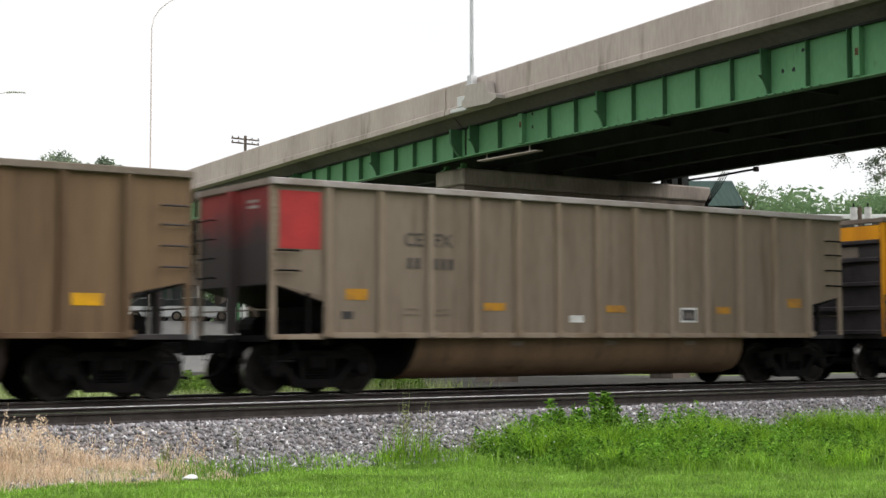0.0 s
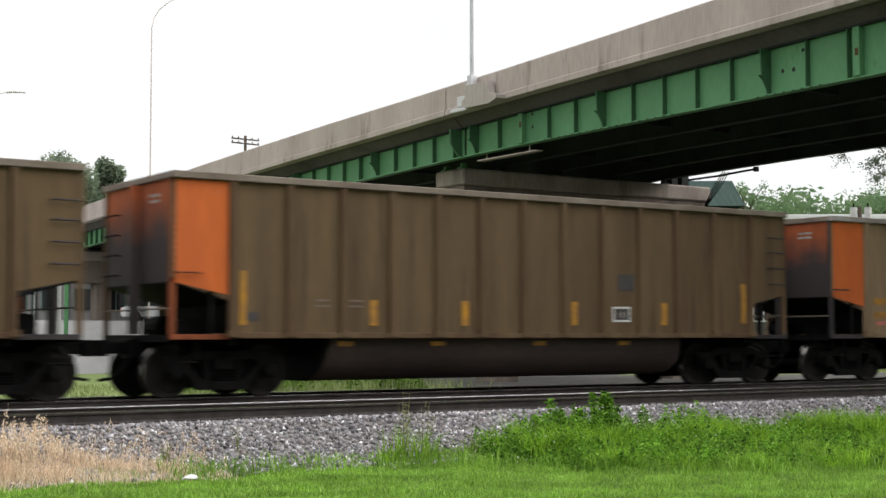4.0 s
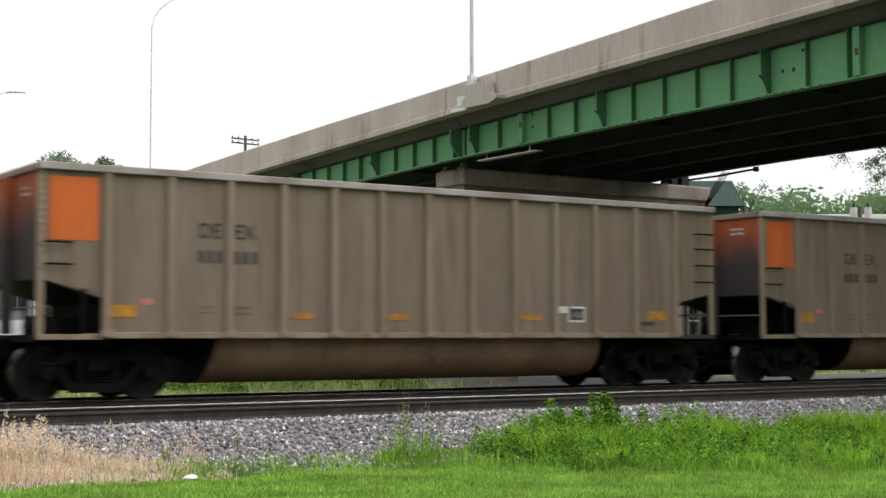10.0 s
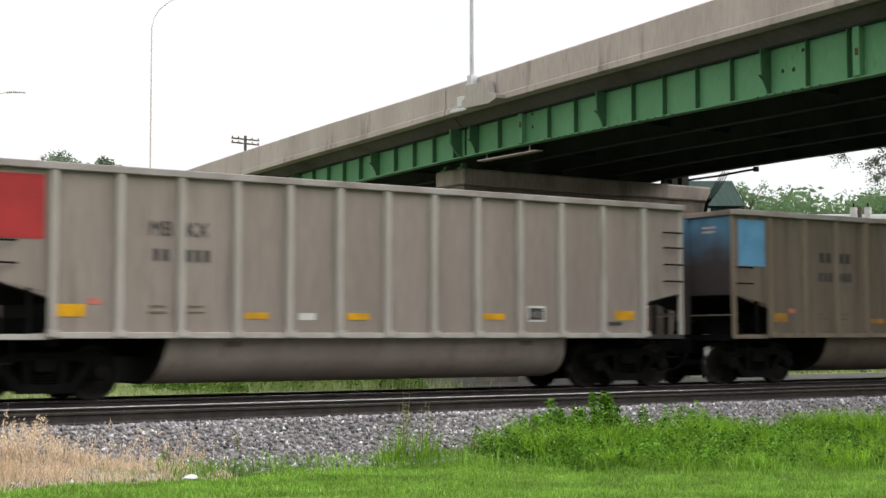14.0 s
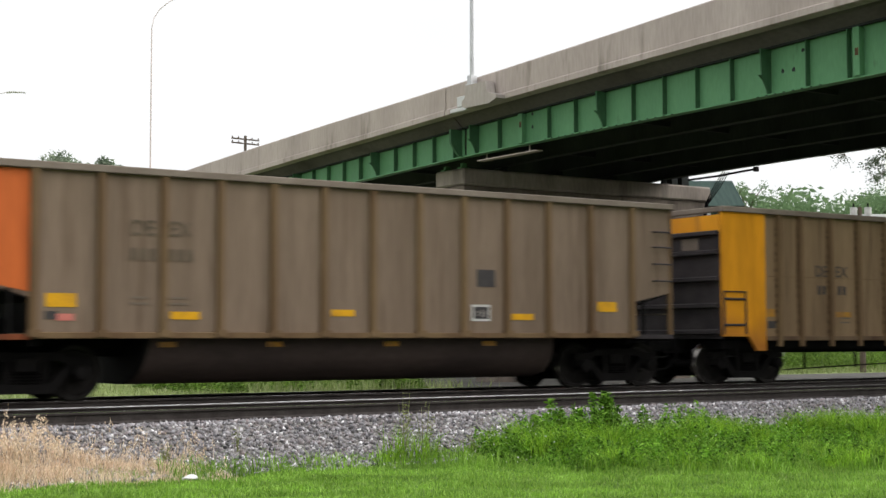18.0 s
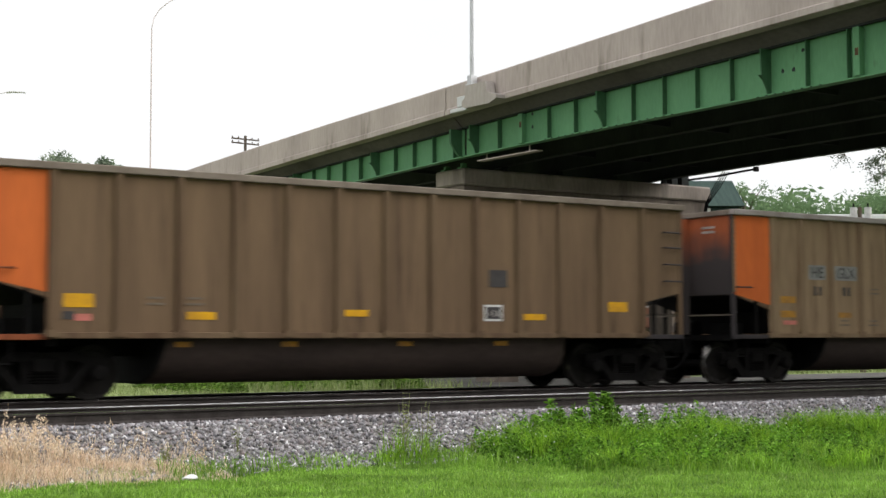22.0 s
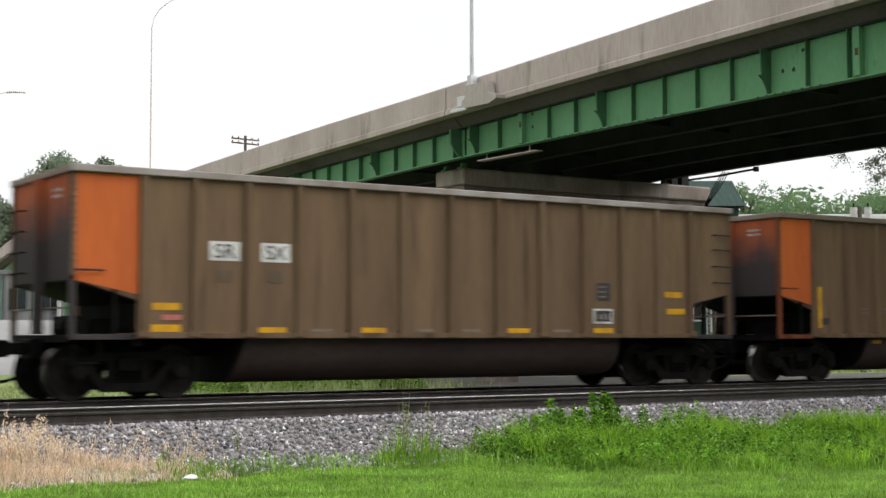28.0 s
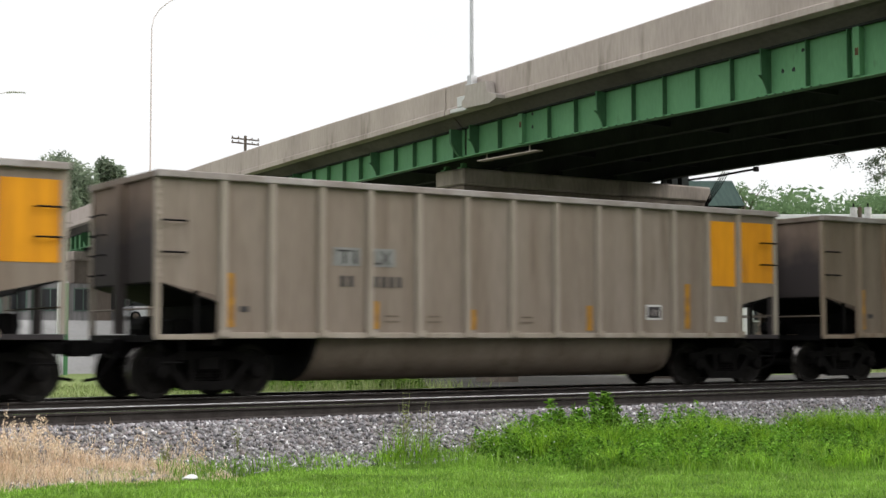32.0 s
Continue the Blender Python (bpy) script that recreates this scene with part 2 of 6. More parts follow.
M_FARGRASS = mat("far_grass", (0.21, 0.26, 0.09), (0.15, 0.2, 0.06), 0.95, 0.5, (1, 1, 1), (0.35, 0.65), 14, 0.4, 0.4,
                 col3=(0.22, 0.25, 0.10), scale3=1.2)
M_DIRT = mat("grey_gravel_ground", (0.1, 0.094, 0.085), (0.06, 0.057, 0.052), 0.95, 0.6, (1, 1, 1), (0.35, 0.65), 16, 0.5, 0.5)
M_ROAD = mat("worn_pale_pavement", (0.33, 0.32, 0.31), (0.25, 0.243, 0.235), 0.9, 0.3, (1, 1, 1), (0.35, 0.65), 8, 0.15, 0.1)
M_GLASS = mat("car_glass", (0.02, 0.022, 0.025), None, 0.12, 3, fine_amount=0.05, bump=0)
M_TYRE = mat("tyre_rubber", (0.02, 0.02, 0.02), None, 0.85, 6)


def scatter_mat(name, cols, rough=0.8, trans=0.0, patch=0.0):
    """A material whose colour changes from piece to piece of one joined mesh."""
    m = bpy.data.materials.new(name)
    m.use_nodes = True
    n, l = m.node_tree.nodes, m.node_tree.links
    p = n["Principled BSDF"]
    p.inputs["Roughness"].default_value = rough
    p.inputs["Specular IOR Level"].default_value = 0.15
    g, r = n.new("ShaderNodeNewGeometry"), n.new("ShaderNodeValToRGB")
    r.color_ramp.interpolation = "LINEAR"
    e = r.color_ramp.elements
    for i, c in enumerate(cols):
        x = e[i] if i < 2 else e.new(0.5)
        x.color = (*c, 1)
    for i in range(len(cols)):
        e[i].position = i / (len(cols) - 1)
    for i, c in enumerate(cols):
        e[i].color = (*c, 1)
    l.new(g.outputs["Random Per Island"], r.inputs[0])
    tint = r.outputs[0]
    if patch:
        tc, ns, mr, mx = n.new("ShaderNodeTexCoord"), n.new("ShaderNodeTexNoise"), n.new("ShaderNodeMapRange"), n.new("ShaderNodeMix")
        ns.inputs["Scale"].default_value, ns.inputs["Detail"].default_value = patch, 4
        l.new(tc.outputs["Object"], ns.inputs["Vector"])
        mr.inputs["From Min"].default_value, mr.inputs["From Max"].default_value = 0.3, 0.7
        mr.inputs["To Min"].default_value, mr.inputs["To Max"].default_value = 0.6, 1.25
        l.new(ns.outputs["Fac"], mr.inputs["Value"])
        mx.data_type, mx.blend_type = "RGBA", "MULTIPLY"
        mx.inputs[0].default_value = 1.0
        l.new(tint, mx.inputs[6])
        l.new(mr.outputs[0], mx.inputs[7])
        tint = mx.outputs[2]
    l.new(tint, p.inputs["Base Color"])
    if trans:
        t, a = n.new("ShaderNodeBsdfTranslucent"), n.new("ShaderNodeMixShader")
        l.new(tint, t.inputs[0])
        a.inputs[0].default_value = trans
        l.new(p.outputs[0], a.inputs[1])
        l.new(t.outputs[0], a.inputs[2])
        l.new(a.outputs[0], n["Material Output"].inputs[0])
    return m


M_STONE = scatter_mat("ballast_stone", [(0.04, 0.038, 0.04), (0.18, 0.172, 0.182), (0.23, 0.19, 0.185), (0.3, 0.29, 0.305), (0.075, 0.07, 0.073), (0.37, 0.355, 0.365), (0.14, 0.12, 0.12), (0.72, 0.7, 0.71)], 0.85)
M_BLADE = scatter_mat("grass_blade", [(0.18, 0.33, 0.036), (0.275, 0.48, 0.065), (0.1, 0.205, 0.026), (0.38, 0.56, 0.13)], 0.6, 0.3, 1.3)
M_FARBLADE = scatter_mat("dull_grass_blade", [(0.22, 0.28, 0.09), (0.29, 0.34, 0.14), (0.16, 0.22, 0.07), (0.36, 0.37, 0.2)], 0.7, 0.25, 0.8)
M_WEED = scatter_mat("weed_leaf", [(0.085, 0.21, 0.018), (0.19, 0.4, 0.03), (0.02, 0.055, 0.008), (0.32, 0.58, 0.075)], 0.6, 0.3, 1.6)
M_FARBUSH = scatter_mat("dull_bush_leaf", [(0.1, 0.18, 0.025), (0.16, 0.27, 0.04), (0.055, 0.1, 0.018), (0.22, 0.32, 0.065)], 0.7, 0.3, 0.9)
M_CLUMP = scatter_mat("tall_grass_blade", [(0.17, 0.36, 0.02), (0.3, 0.55, 0.035), (0.06, 0.14, 0.012), (0.42, 0.66, 0.08)], 0.6, 0.35, 1.8)
M_STALK = scatter_mat("faded_weed_stalk", [(0.2, 0.25, 0.06), (0.3, 0.33, 0.12), (0.13, 0.15, 0.05), (0.36, 0.36, 0.2)], 0.7, 0.3, 1.2)
M_DRY = scatter_mat("dry_grass_blade", [(0.66, 0.5, 0.33), (0.8, 0.65, 0.48), (0.5, 0.36, 0.23), (0.86, 0.74, 0.58), (0.7, 0.5, 0.38)], 0.8, 0.25)
# Three leaf colours, paled to put the haze of distance into them.
M_LEAF = scatter_mat("tree_leaf", [(0.08, 0.12, 0.065), (0.12, 0.17, 0.09), (0.06, 0.095, 0.05), (0.15, 0.2, 0.105)], 0.75, 0.35, 0.35)
M_LEAFFAR = scatter_mat("hazed_far_tree_leaf", [(0.12, 0.19, 0.09), (0.15, 0.24, 0.11), (0.1, 0.165, 0.08), (0.19, 0.28, 0.13)], 0.8, 0.45, 0.3)
M_LEAFMID = scatter_mat("haze_pale_green_leaf", [(0.17, 0.225, 0.15), (0.26, 0.31, 0.215), (0.125, 0.17, 0.11), (0.34, 0.38, 0.28)], 0.8, 0.5, 0.6)
M_BARK = mat("bark", (0.11, 0.085, 0.065), (0.07, 0.055, 0.042), 0.95, 3, (4, 4, 0.6))


# ---- mesh helpers ----
def mesh_of(name, verts, faces, material, smooth=False):
    me = bpy.data.meshes.new(name)
    me.from_pydata(verts, [], faces)
    me.materials.append(material)
    if smooth:
        me.shade_smooth()
    return me


def part(name, data, material, parent, label="", at=None):
    """Links a bmesh, or a mesh that may be shared, as one mesh object under a thing or a part."""
    if isinstance(data, bmesh.types.BMesh):
        me = bpy.data.meshes.new(name)
        bmesh.ops.recalc_face_normals(data, faces=data.faces)
        data.to_mesh(me)
        data.free()
        if material:
            me.materials.append(material)
        data = me
    ob = new(name, data)
    ob.parent = parent
    if at is not None:
        ob.matrix_basis = at
    if material and data.materials and data.materials[0] != material:
        ob.material_slots[0].link = "OBJECT"
        ob.material_slots[0].material = material
    return tagged(ob, label)


def thing(name, label, category, group="", at=None, kind=""):
    ob = new(name)
    ob.empty_display_size = 0.2
    if at is not None:
        ob.matrix_basis = at
    return tagged(ob, label, category, group, kind)


def boxes(*specs, bevel=0.0, bm=None):
    """Boxes from (x0, x1, y0, y1, z0, z1) in one bmesh."""
    bm = bm or bmesh.new()
    for x0, x1, y0, y1, z0, z1 in specs:
        v = [bm.verts.new(p) for p in ((x0, y0, z0), (x1, y0, z0), (x1, y1, z0), (x0, y1, z0), (x0, y0, z1), (x1, y0, z1), (x1, y1, z1), (x0, y1, z1))]
        for f in ((3, 2, 1, 0), (4, 5, 6, 7), (0, 1, 5, 4), (1, 2, 6, 5), (2, 3, 7, 6), (3, 0, 4, 7)):
            bm.faces.new([v[i] for i in f])
    if bevel:
        bmesh.ops.bevel(bm, geom=bm.edges[:], offset=bevel, segments=1, affect="EDGES")
    return bm


def prism(outline, a, b, axis="y", bm=None):
    """An outline of (u, w) points drawn out from a to b along an axis."""
    bm = bm or bmesh.new()

    def at(u, w, d):
        return {"y": (u, d, w), "x": (d, u, w), "z": (u, w, d)}[axis]
    n = len(outline)
    lo, hi = [bm.verts.new(at(u, w, a)) for u, w in outline], [bm.verts.new(at(u, w, b)) for u, w in outline]
    bm.faces.new(lo)
    bm.faces.new(hi[::-1])
    for i in range(n):
        bm.faces.new((lo[i], hi[i], hi[(i + 1) % n], lo[(i + 1) % n]))
    return bm


def tube(points, radius, sides=6, bm=None, taper=None):
    """A round bar along a line of points."""
    bm = bm or bmesh.new()
    pts = [Vector(p) for p in points]
    rings = []
    for i, p in enumerate(pts):
        d = (pts[min(i + 1, len(pts) - 1)] - pts[max(i - 1, 0)]).normalized()
        u = d.orthogonal().normalized()
        if i and rings:
            u = (last - d * last.dot(d)).normalized()
        last, w = u, d.cross(u)
        r = radius if taper is None else radius + (taper - radius) * i / (len(pts) - 1)
        rings.append([bm.verts.new(p + (u * math.cos(2 * math.pi * k / sides) + w * math.sin(2 * math.pi * k / sides)) * r) for k in range(sides)])
    for a, b in zip(rings, rings[1:]):
        for k in range(sides):
            bm.faces.new((a[k], a[(k + 1) % sides], b[(k + 1) % sides], b[k]))
    bm.faces.new(rings[0][::-1])
    bm.faces.new(rings[-1])
    return bm


def lathe(profile, sides=24, bm=None):
    """A profile of (radius, y) turned about the y axis."""
    bm = bm or bmesh.new()
    rings = [[bm.verts.new((r * math.cos(2 * math.pi * k / sides), y, r * math.sin(2 * math.pi * k / sides))) for k in range(sides)] for r, y in profile]
    for a, b in zip(rings, rings[1:]):
        for k in range(sides):
            bm.faces.new((a[k], a[(k + 1) % sides], b[(k + 1) % sides], b[k]))
    bm.faces.new(rings[0])
    bm.faces.new(rings[-1][::-1])
    return bm


def data_of(bm, name, *materials):
    me = bpy.data.meshes.new(name)
    bmesh.ops.recalc_face_normals(bm, faces=bm.faces)
    bm.to_mesh(me)
    bm.free()
    for m in materials:
        me.materials.append(m)
    return me


# ---- ground: one sheet, track bed, lawn, road and rising forecourt ----
Y_LINES = [-2500, -200, -60, -30, -18, -12, -9, -6.9, -6.2, -5.2, -1.9, 2.6, 4.4, 8, 14, 22, 30, 43, 48.8, 57.5, 75, 110, 300, 2500]


def ground_z(y):
    return float(np.interp(y, [-6.9, -6.2, -5.2, 2.6, 4.4, 20, 48.8, 57.5], [-0.75, -0.6, -0.2, -0.2, -0.5, -0.6, -0.7, 2.2]))


def build_ground():
    xs = [-2500, -700, -300, -120, -60, -30, -10, 5, 15, 27, 34, 44, 60, 90, 150, 300, 700, 2500]
    verts = [(x, y, ground_z(y)) for y in Y_LINES for x in xs]
    faces, which = [], []
    nx = len(xs)
    for j in range(len(Y_LINES) - 1):
        for i in range(nx - 1):
            faces.append((j * nx + i, j * nx + i + 1, (j + 1) * nx + i + 1, (j + 1) * nx + i))
            y, x = (Y_LINES[j] + Y_LINES[j + 1]) / 2, (xs[i] + xs[i + 1]) / 2
            if y < -6.2:
                k = 0
            elif y < (14 if 15 < x < 27 else 4.4):
                k = 1
            elif y < 48.8:
                k = 3 if 27 < x < (60 if y < 22 else 44) else 2
            elif y < 110:
                k = 4
            else:
                k = 2
            which.append(k)
    me = mesh_of("ground", verts, faces, M_LAWN)
    for m in (M_BALLAST, M_FARGRASS, M_DIRT, M_ROAD):
        me.materials.append(m)
    me.polygons.foreach_set("material_index", which)
    tagged(new("ground", me), "flat ground with lawn, grey ballast bed and worn grey pavement", "ground", kind="structure")


build_ground()

GAUGE = 0.753
TRACK_Y = (0.0, -3.785)
RAIL_PROFILE = [(-0.075, -0.17), (0.075, -0.17), (0.075, -0.155), (0.012, -0.13), (0.009, -0.045), (0.036, -0.03), (0.036, -0.004), (0.03, 0.0),
                (-0.03, 0.0), (-0.036, -0.004), (-0.036, -0.03), (-0.009, -0.045), (-0.012, -0.13), (-0.075, -0.155)]


def build_track():
    tie = data_of(boxes((-0.115, 0.115, -1.3, 1.3, -0.34, -0.18), bevel=0.01), "tie", M_TIE)
    for n, ty in enumerate(TRACK_Y):
        t = thing("railway_track", "straight railway track with worn steel rails on dark wooden ties", "railway track", "two railway tracks", pose(0, ty, 0))
        for s in (-1, 1):
            bm = prism([(s * GAUGE + u, w) for u, w in RAIL_PROFILE], -600, 640, "x")
            r = part("rail", bm, M_RAIL, t)
            part("rail_head", boxes((-600, 640, s * GAUGE - 0.027, s * GAUGE + 0.027, 0.0, 0.003)), M_RAILTOP, r, "bright worn running surface")
            part("gauge_face", prism([(s * (GAUGE - 0.027), 0.0025), (s * (GAUGE - 0.04), -0.010), (s * (GAUGE - 0.0365), -0.014)], -600, 640, "x"), M_WORN, r, "bright worn inner corner")
        for i in range(90):
            part("tie", tie, None, t, at=pose(-4 + i * 0.55, 0, 0))


build_track()

# ---- the overpass ----
GX, GXF = 29.6, 40.5      # lines of the two outer girders


def bend(y):
    return 0.00126 * max(0.0, y - 14) ** 2


def z_top(y):
    return float(np.interp(y, [-40, 0, 5.4, 10.35, 16.45, 22, 26.75, 32, 43, 55], [12.0, 10.76, 10.59, 10.38, 10.17, 10.03, 9.95, 9.85, 9.7, 9.6]))


def z_par(y):
    return float(np.interp(y, [-40, 0, 10.3, 18.7, 24.2, 35, 55], [10.4, 9.5, 9.27, 9.04, 8.88, 8.66, 8.5]))


def z_foot(y):
    return float(np.interp(y, [-40, 0, 14, 20, 26, 60], [7.9, 7.77, 7.70, 7.62, 7.5, 7.2]))


def ribbon(outline, ys, bm=None):
    """An outline of (x, level, dz) drawn along the curved line of the overpass; level: the height's own course."""
    bm = bm or bmesh.new()
    rings = [[bm.verts.new((x + bend(y), y, level(y) + dz)) for x, level, dz in outline] for y in ys]
    n = len(outline)
    for a, b in zip(rings, rings[1:]):
        for i in range(n):
            bm.faces.new((a[i], a[(i + 1) % n], b[(i + 1) % n], b[i]))
    bm.faces.new(rings[0])
    bm.faces.new(rings[-1][::-1])
    return bm


def span(y0, y1, step=3.0):
    n = max(2, int(abs(y1 - y0) / step) + 1)
    return [y0 + (y1 - y0) * i / (n - 1) for i in range(n)]


JOINT = 18.61
T, P, F = z_top, z_par, z_foot


def build_bridge():
    t = thing("overpass", "grey concrete road overpass on green painted steel girders", "bridge")
    for y0, y1 in ((-100, JOINT - 0.03), (JOINT + 0.03, 130)):
        ys = span(y0, y1)
        part("parapet", ribbon([(28.72, P, 0), (29.0, P, -0.02), (29.12, P, 0.1), (29.12, T, -0.02), (29.08, T, 0), (28.76, T, 0), (28.72, T, -0.04), (28.72, P, 0.24), (28.66, P, 0.2), (28.66, P, 0.02)], ys), M_CONC, t)
        part("parapet", ribbon([(40.95, P, 0.1), (41.35, P, 0), (41.35, T, 0), (40.95, T, 0)], ys), M_CONC, t)
        part("overhang", ribbon([(29.0, P, -0.022), (29.12, P, -0.06), (29.43, P, -0.34), (29.43, P, 0.27), (29.14, P, 0.27)], ys), M_OVER, t, "concrete deck overhang with its shade in the colour")
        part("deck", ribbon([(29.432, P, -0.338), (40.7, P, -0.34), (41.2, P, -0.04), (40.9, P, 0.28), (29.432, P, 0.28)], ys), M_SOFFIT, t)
    webs = []
    for gx in (GX, 32.3, 35.0, 37.8, GXF):
        slot = 0.06 if gx == GX else 0.002
        for y0, y1 in ((-100, JOINT - slot), (JOINT + slot, 130)):
            ys = span(y0, y1)
            # inner girders and every top flange carry the deck's shade in their colour
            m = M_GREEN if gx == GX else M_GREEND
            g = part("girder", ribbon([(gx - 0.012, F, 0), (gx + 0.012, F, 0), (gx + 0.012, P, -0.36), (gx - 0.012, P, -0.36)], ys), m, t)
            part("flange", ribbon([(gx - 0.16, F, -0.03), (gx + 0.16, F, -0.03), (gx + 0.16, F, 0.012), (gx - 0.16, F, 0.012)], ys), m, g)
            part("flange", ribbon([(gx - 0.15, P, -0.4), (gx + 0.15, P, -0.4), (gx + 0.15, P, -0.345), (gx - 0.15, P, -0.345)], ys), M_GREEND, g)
            webs.append(g)
    # stiffeners, every fifth one a knee bracket under the overhang
    for i in range(-12, 60):
        y = 3.79 + 1.4 * i
        own = webs[0] if y < JOINT else webs[1]
        x, z0, z1 = GX + bend(y) - 0.012, F(y) + 0.013, P(y) - 0.401
        if i % 5 == 0:
            part("bracket", prism([(x - 0.42, z1), (x - 0.4, z1 - 0.45), (x - 0.38, z0 + 0.5), (x - 0.5, z0 + 0.5), (x - 0.34, z0 + 0.38), (x - 0.2, z0 + 0.16), (x - 0.15, z0), (x, z0), (x, z1)], y - 0.02, y + 0.02, "y"), M_GREENS, own)
        else:
            part("stiffener", boxes((x - 0.17, x, y - 0.012, y + 0.012, z0, z1)), M_GREENS, own)
    y = JOINT + 0.3
    x, z0, z1 = GX + bend(y) - 0.012, F(y) + 0.013, P(y) - 0.401
    part("bracket", prism([(x - 0.5, z1), (x - 0.48, z0 + 0.5), (x - 0.2, z0 + 0.1), (x - 0.12, z0), (x, z0), (x, z1)], y - 0.05, y + 0.05, "y"), M_GREENS, webs[1], "grimy end bracket at the joint")
    for y in (0.66, 15.05):
        s = part("splice_plate", boxes((GX - 0.22, GX - 0.013, y - 0.11, y + 0.11, F(y) + 0.02, P(y) - 0.42), bevel=0.01), M_GREEN, webs[0], "heavy bolted green splice")
        part("rust_patch", boxes((GX - 0.226, GX - 0.221, y - 0.08, y + 0.03, F(y) + 0.55, F(y) + 0.75)), M_RUST, s, "patch of orange rust")
    # bolt heads along the lower flange near the splices
    head = data_of(boxes((-0.025, 0.025, -0.03, 0.03, -0.022, 0.0)), "bolt_head", M_BLACK)
    for k in range(26):
        y = (1.9 + k * 0.32) if k < 8 else (7.6 + (k - 8) * 0.36)
        part("bolt_head", head, None, webs[0], at=pose(GX - 0.165, y, F(y) - 0.008))
    # dark holes where paint has gone
    for y, dz in ((2.62, 0.98), (2.95, 0.5), (3.35, 0.52), (14.6, 0.9), (14.6, 0.45)):
        r = random.Random(int(y * 100))
        spot = [(y + (0.04 + 0.035 * r.random()) * math.cos(a), F(y) + dz + 0.08 + (0.04 + 0.05 * r.random()) * math.sin(a)) for a in (0, 0.8, 1.6, 2.4, 3.2, 4.1, 5.0, 5.6)]
        part("paint_loss", prism(spot, GX - 0.016, GX - 0.012, "x"), M_GREEND, webs[0], "dark bare spot in the paint")
    # cross frames between the girders
    for k in range(14):
        y = -14 + k * 7.0 + 3.79
        x0, x1 = GX + 0.02 + bend(y), GXF - 0.02 + bend(y)
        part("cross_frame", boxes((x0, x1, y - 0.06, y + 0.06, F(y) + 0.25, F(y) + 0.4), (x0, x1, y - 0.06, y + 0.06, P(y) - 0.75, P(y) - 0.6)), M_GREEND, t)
    # outer block that carries the lamp
    zt, zp = T(16.4), P(16.4)
    part("lamp_pedestal", prism([(14.9, zp + 0.05), (15.35, zp - 0.08), (16.75, zp - 0.06), (16.95, zp + 0.02), (16.95, zp + 0.2), (16.78, zp + 0.28), (16.72, zp + 0.72), (15.55, zp + 0.72), (15.45, zp + 0.32), (14.9, zp + 0.16)], 28.28, 28.655, "x"), M_CONC2, t, "thickened concrete block under a lamp")
    part("joint_cover", boxes((28.5, 28.655, 16.97, 18.0, P(17.5) - 0.04, P(17.5) + 0.1), bevel=0.02), M_WALL, t, "pale grey joint cover")
    part("junction_box", boxes((28.54, 28.655, 17.05, 17.62, P(17.5) + 0.13, P(17.5) + 0.5), bevel=0.02), M_WALL, t, "pale metal junction box")
    part("inspection_walk", boxes((29.55, 29.85, 14.4, 17.8, 7.38, 7.42), (29.68, 29.72, 14.9, 14.94, 7.42, F(15) - 0.031), (29.68, 29.72, 17.4, 17.44, 7.42, F(17.4) - 0.031)), M_CONC, t, "narrow steel walkway hung under the girder")
    part("drain_pipe", tube([(41.2, 19.2, 7.55), (42.0, 18.4, 7.68), (42.75, 16.95, 7.88)], 0.045, 8, boxes((42.68, 42.84, 16.83, 16.99, 7.78, 7.97))), M_BLACK, t, "slim dark pipe sticking out from the deck")
    return t


build_bridge()


def build_pier(y, x0, x1, thick, zt, name_label):
    t = thing("bridge_pier", name_label, "bridge pier", "piers of the overpass", pose(0, y, 0))
    zg = ground_z(y) - 0.2
    part("cap", boxes((x0, x1, 0, thick, zt - 0.62, zt), bevel=0.06), M_CAP, t)
    part("crossbeam", boxes((x0 + 0.1, x1 - 0.1, 0.12, thick - 0.12, zt - 2.1, zt - 0.625), bevel=0.03), M_PIER, t)
    for cx in (x0 + 2.2, x1 - 1.6):
        part("column", boxes((cx - 0.55, cx + 0.55, 0.25, thick - 0.25, zg, zt - 2.1), bevel=0.08), M_PIER, t)
    for gx in (GX, 32.3, 35.0, 37.8, GXF):
        for dy in (0.35, thick - 0.45):
            gz = z_foot(y + dy) - 0.031
            x = max(gx + bend(y), x0 + 0.25)
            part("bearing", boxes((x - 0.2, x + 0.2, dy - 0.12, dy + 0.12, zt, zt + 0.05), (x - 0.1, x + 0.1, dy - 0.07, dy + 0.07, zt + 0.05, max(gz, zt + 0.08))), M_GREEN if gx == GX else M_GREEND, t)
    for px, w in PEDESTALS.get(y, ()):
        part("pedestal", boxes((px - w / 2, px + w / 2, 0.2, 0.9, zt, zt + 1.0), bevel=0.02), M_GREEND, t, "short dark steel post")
    return t


PEDESTALS = {19.6: ((41.02, 0.34), (41.62, 0.42))}
build_pier(19.6, 30.2, 42.9, 1.9, 7.38, "long weathered concrete pier with a stepped cap on columns")
# Out of view: inferred from the span, and added to block low sky light.
build_pier(-27.5, 30.0, 42.0, 1.9, 7.5, "unseen long weathered concrete pier beside the lawn")
build_pier(68.0, 32.6, 45.5, 1.6, 6.95, "pale distant concrete pier under the overpass")


def build_cables():
    t = thing("cable_bundle", "black cables hanging beside the concrete pier", "cables")
    for k in range(4):
        part("cable", tube([(42.6 + k * 0.12, 18.6, 7.95), (42.35 + k * 0.12, 18.9, 7.3), (42.15 + k * 0.05, 19.2, 6.6), (42.1 + k * 0.03, 19.4, 5.4), (42.1 + k * 0.03, 19.45, 0.0), (42.1 + k * 0.03, 19.45, -0.6)], 0.022, 5), M_BLACK, t)


build_cables()


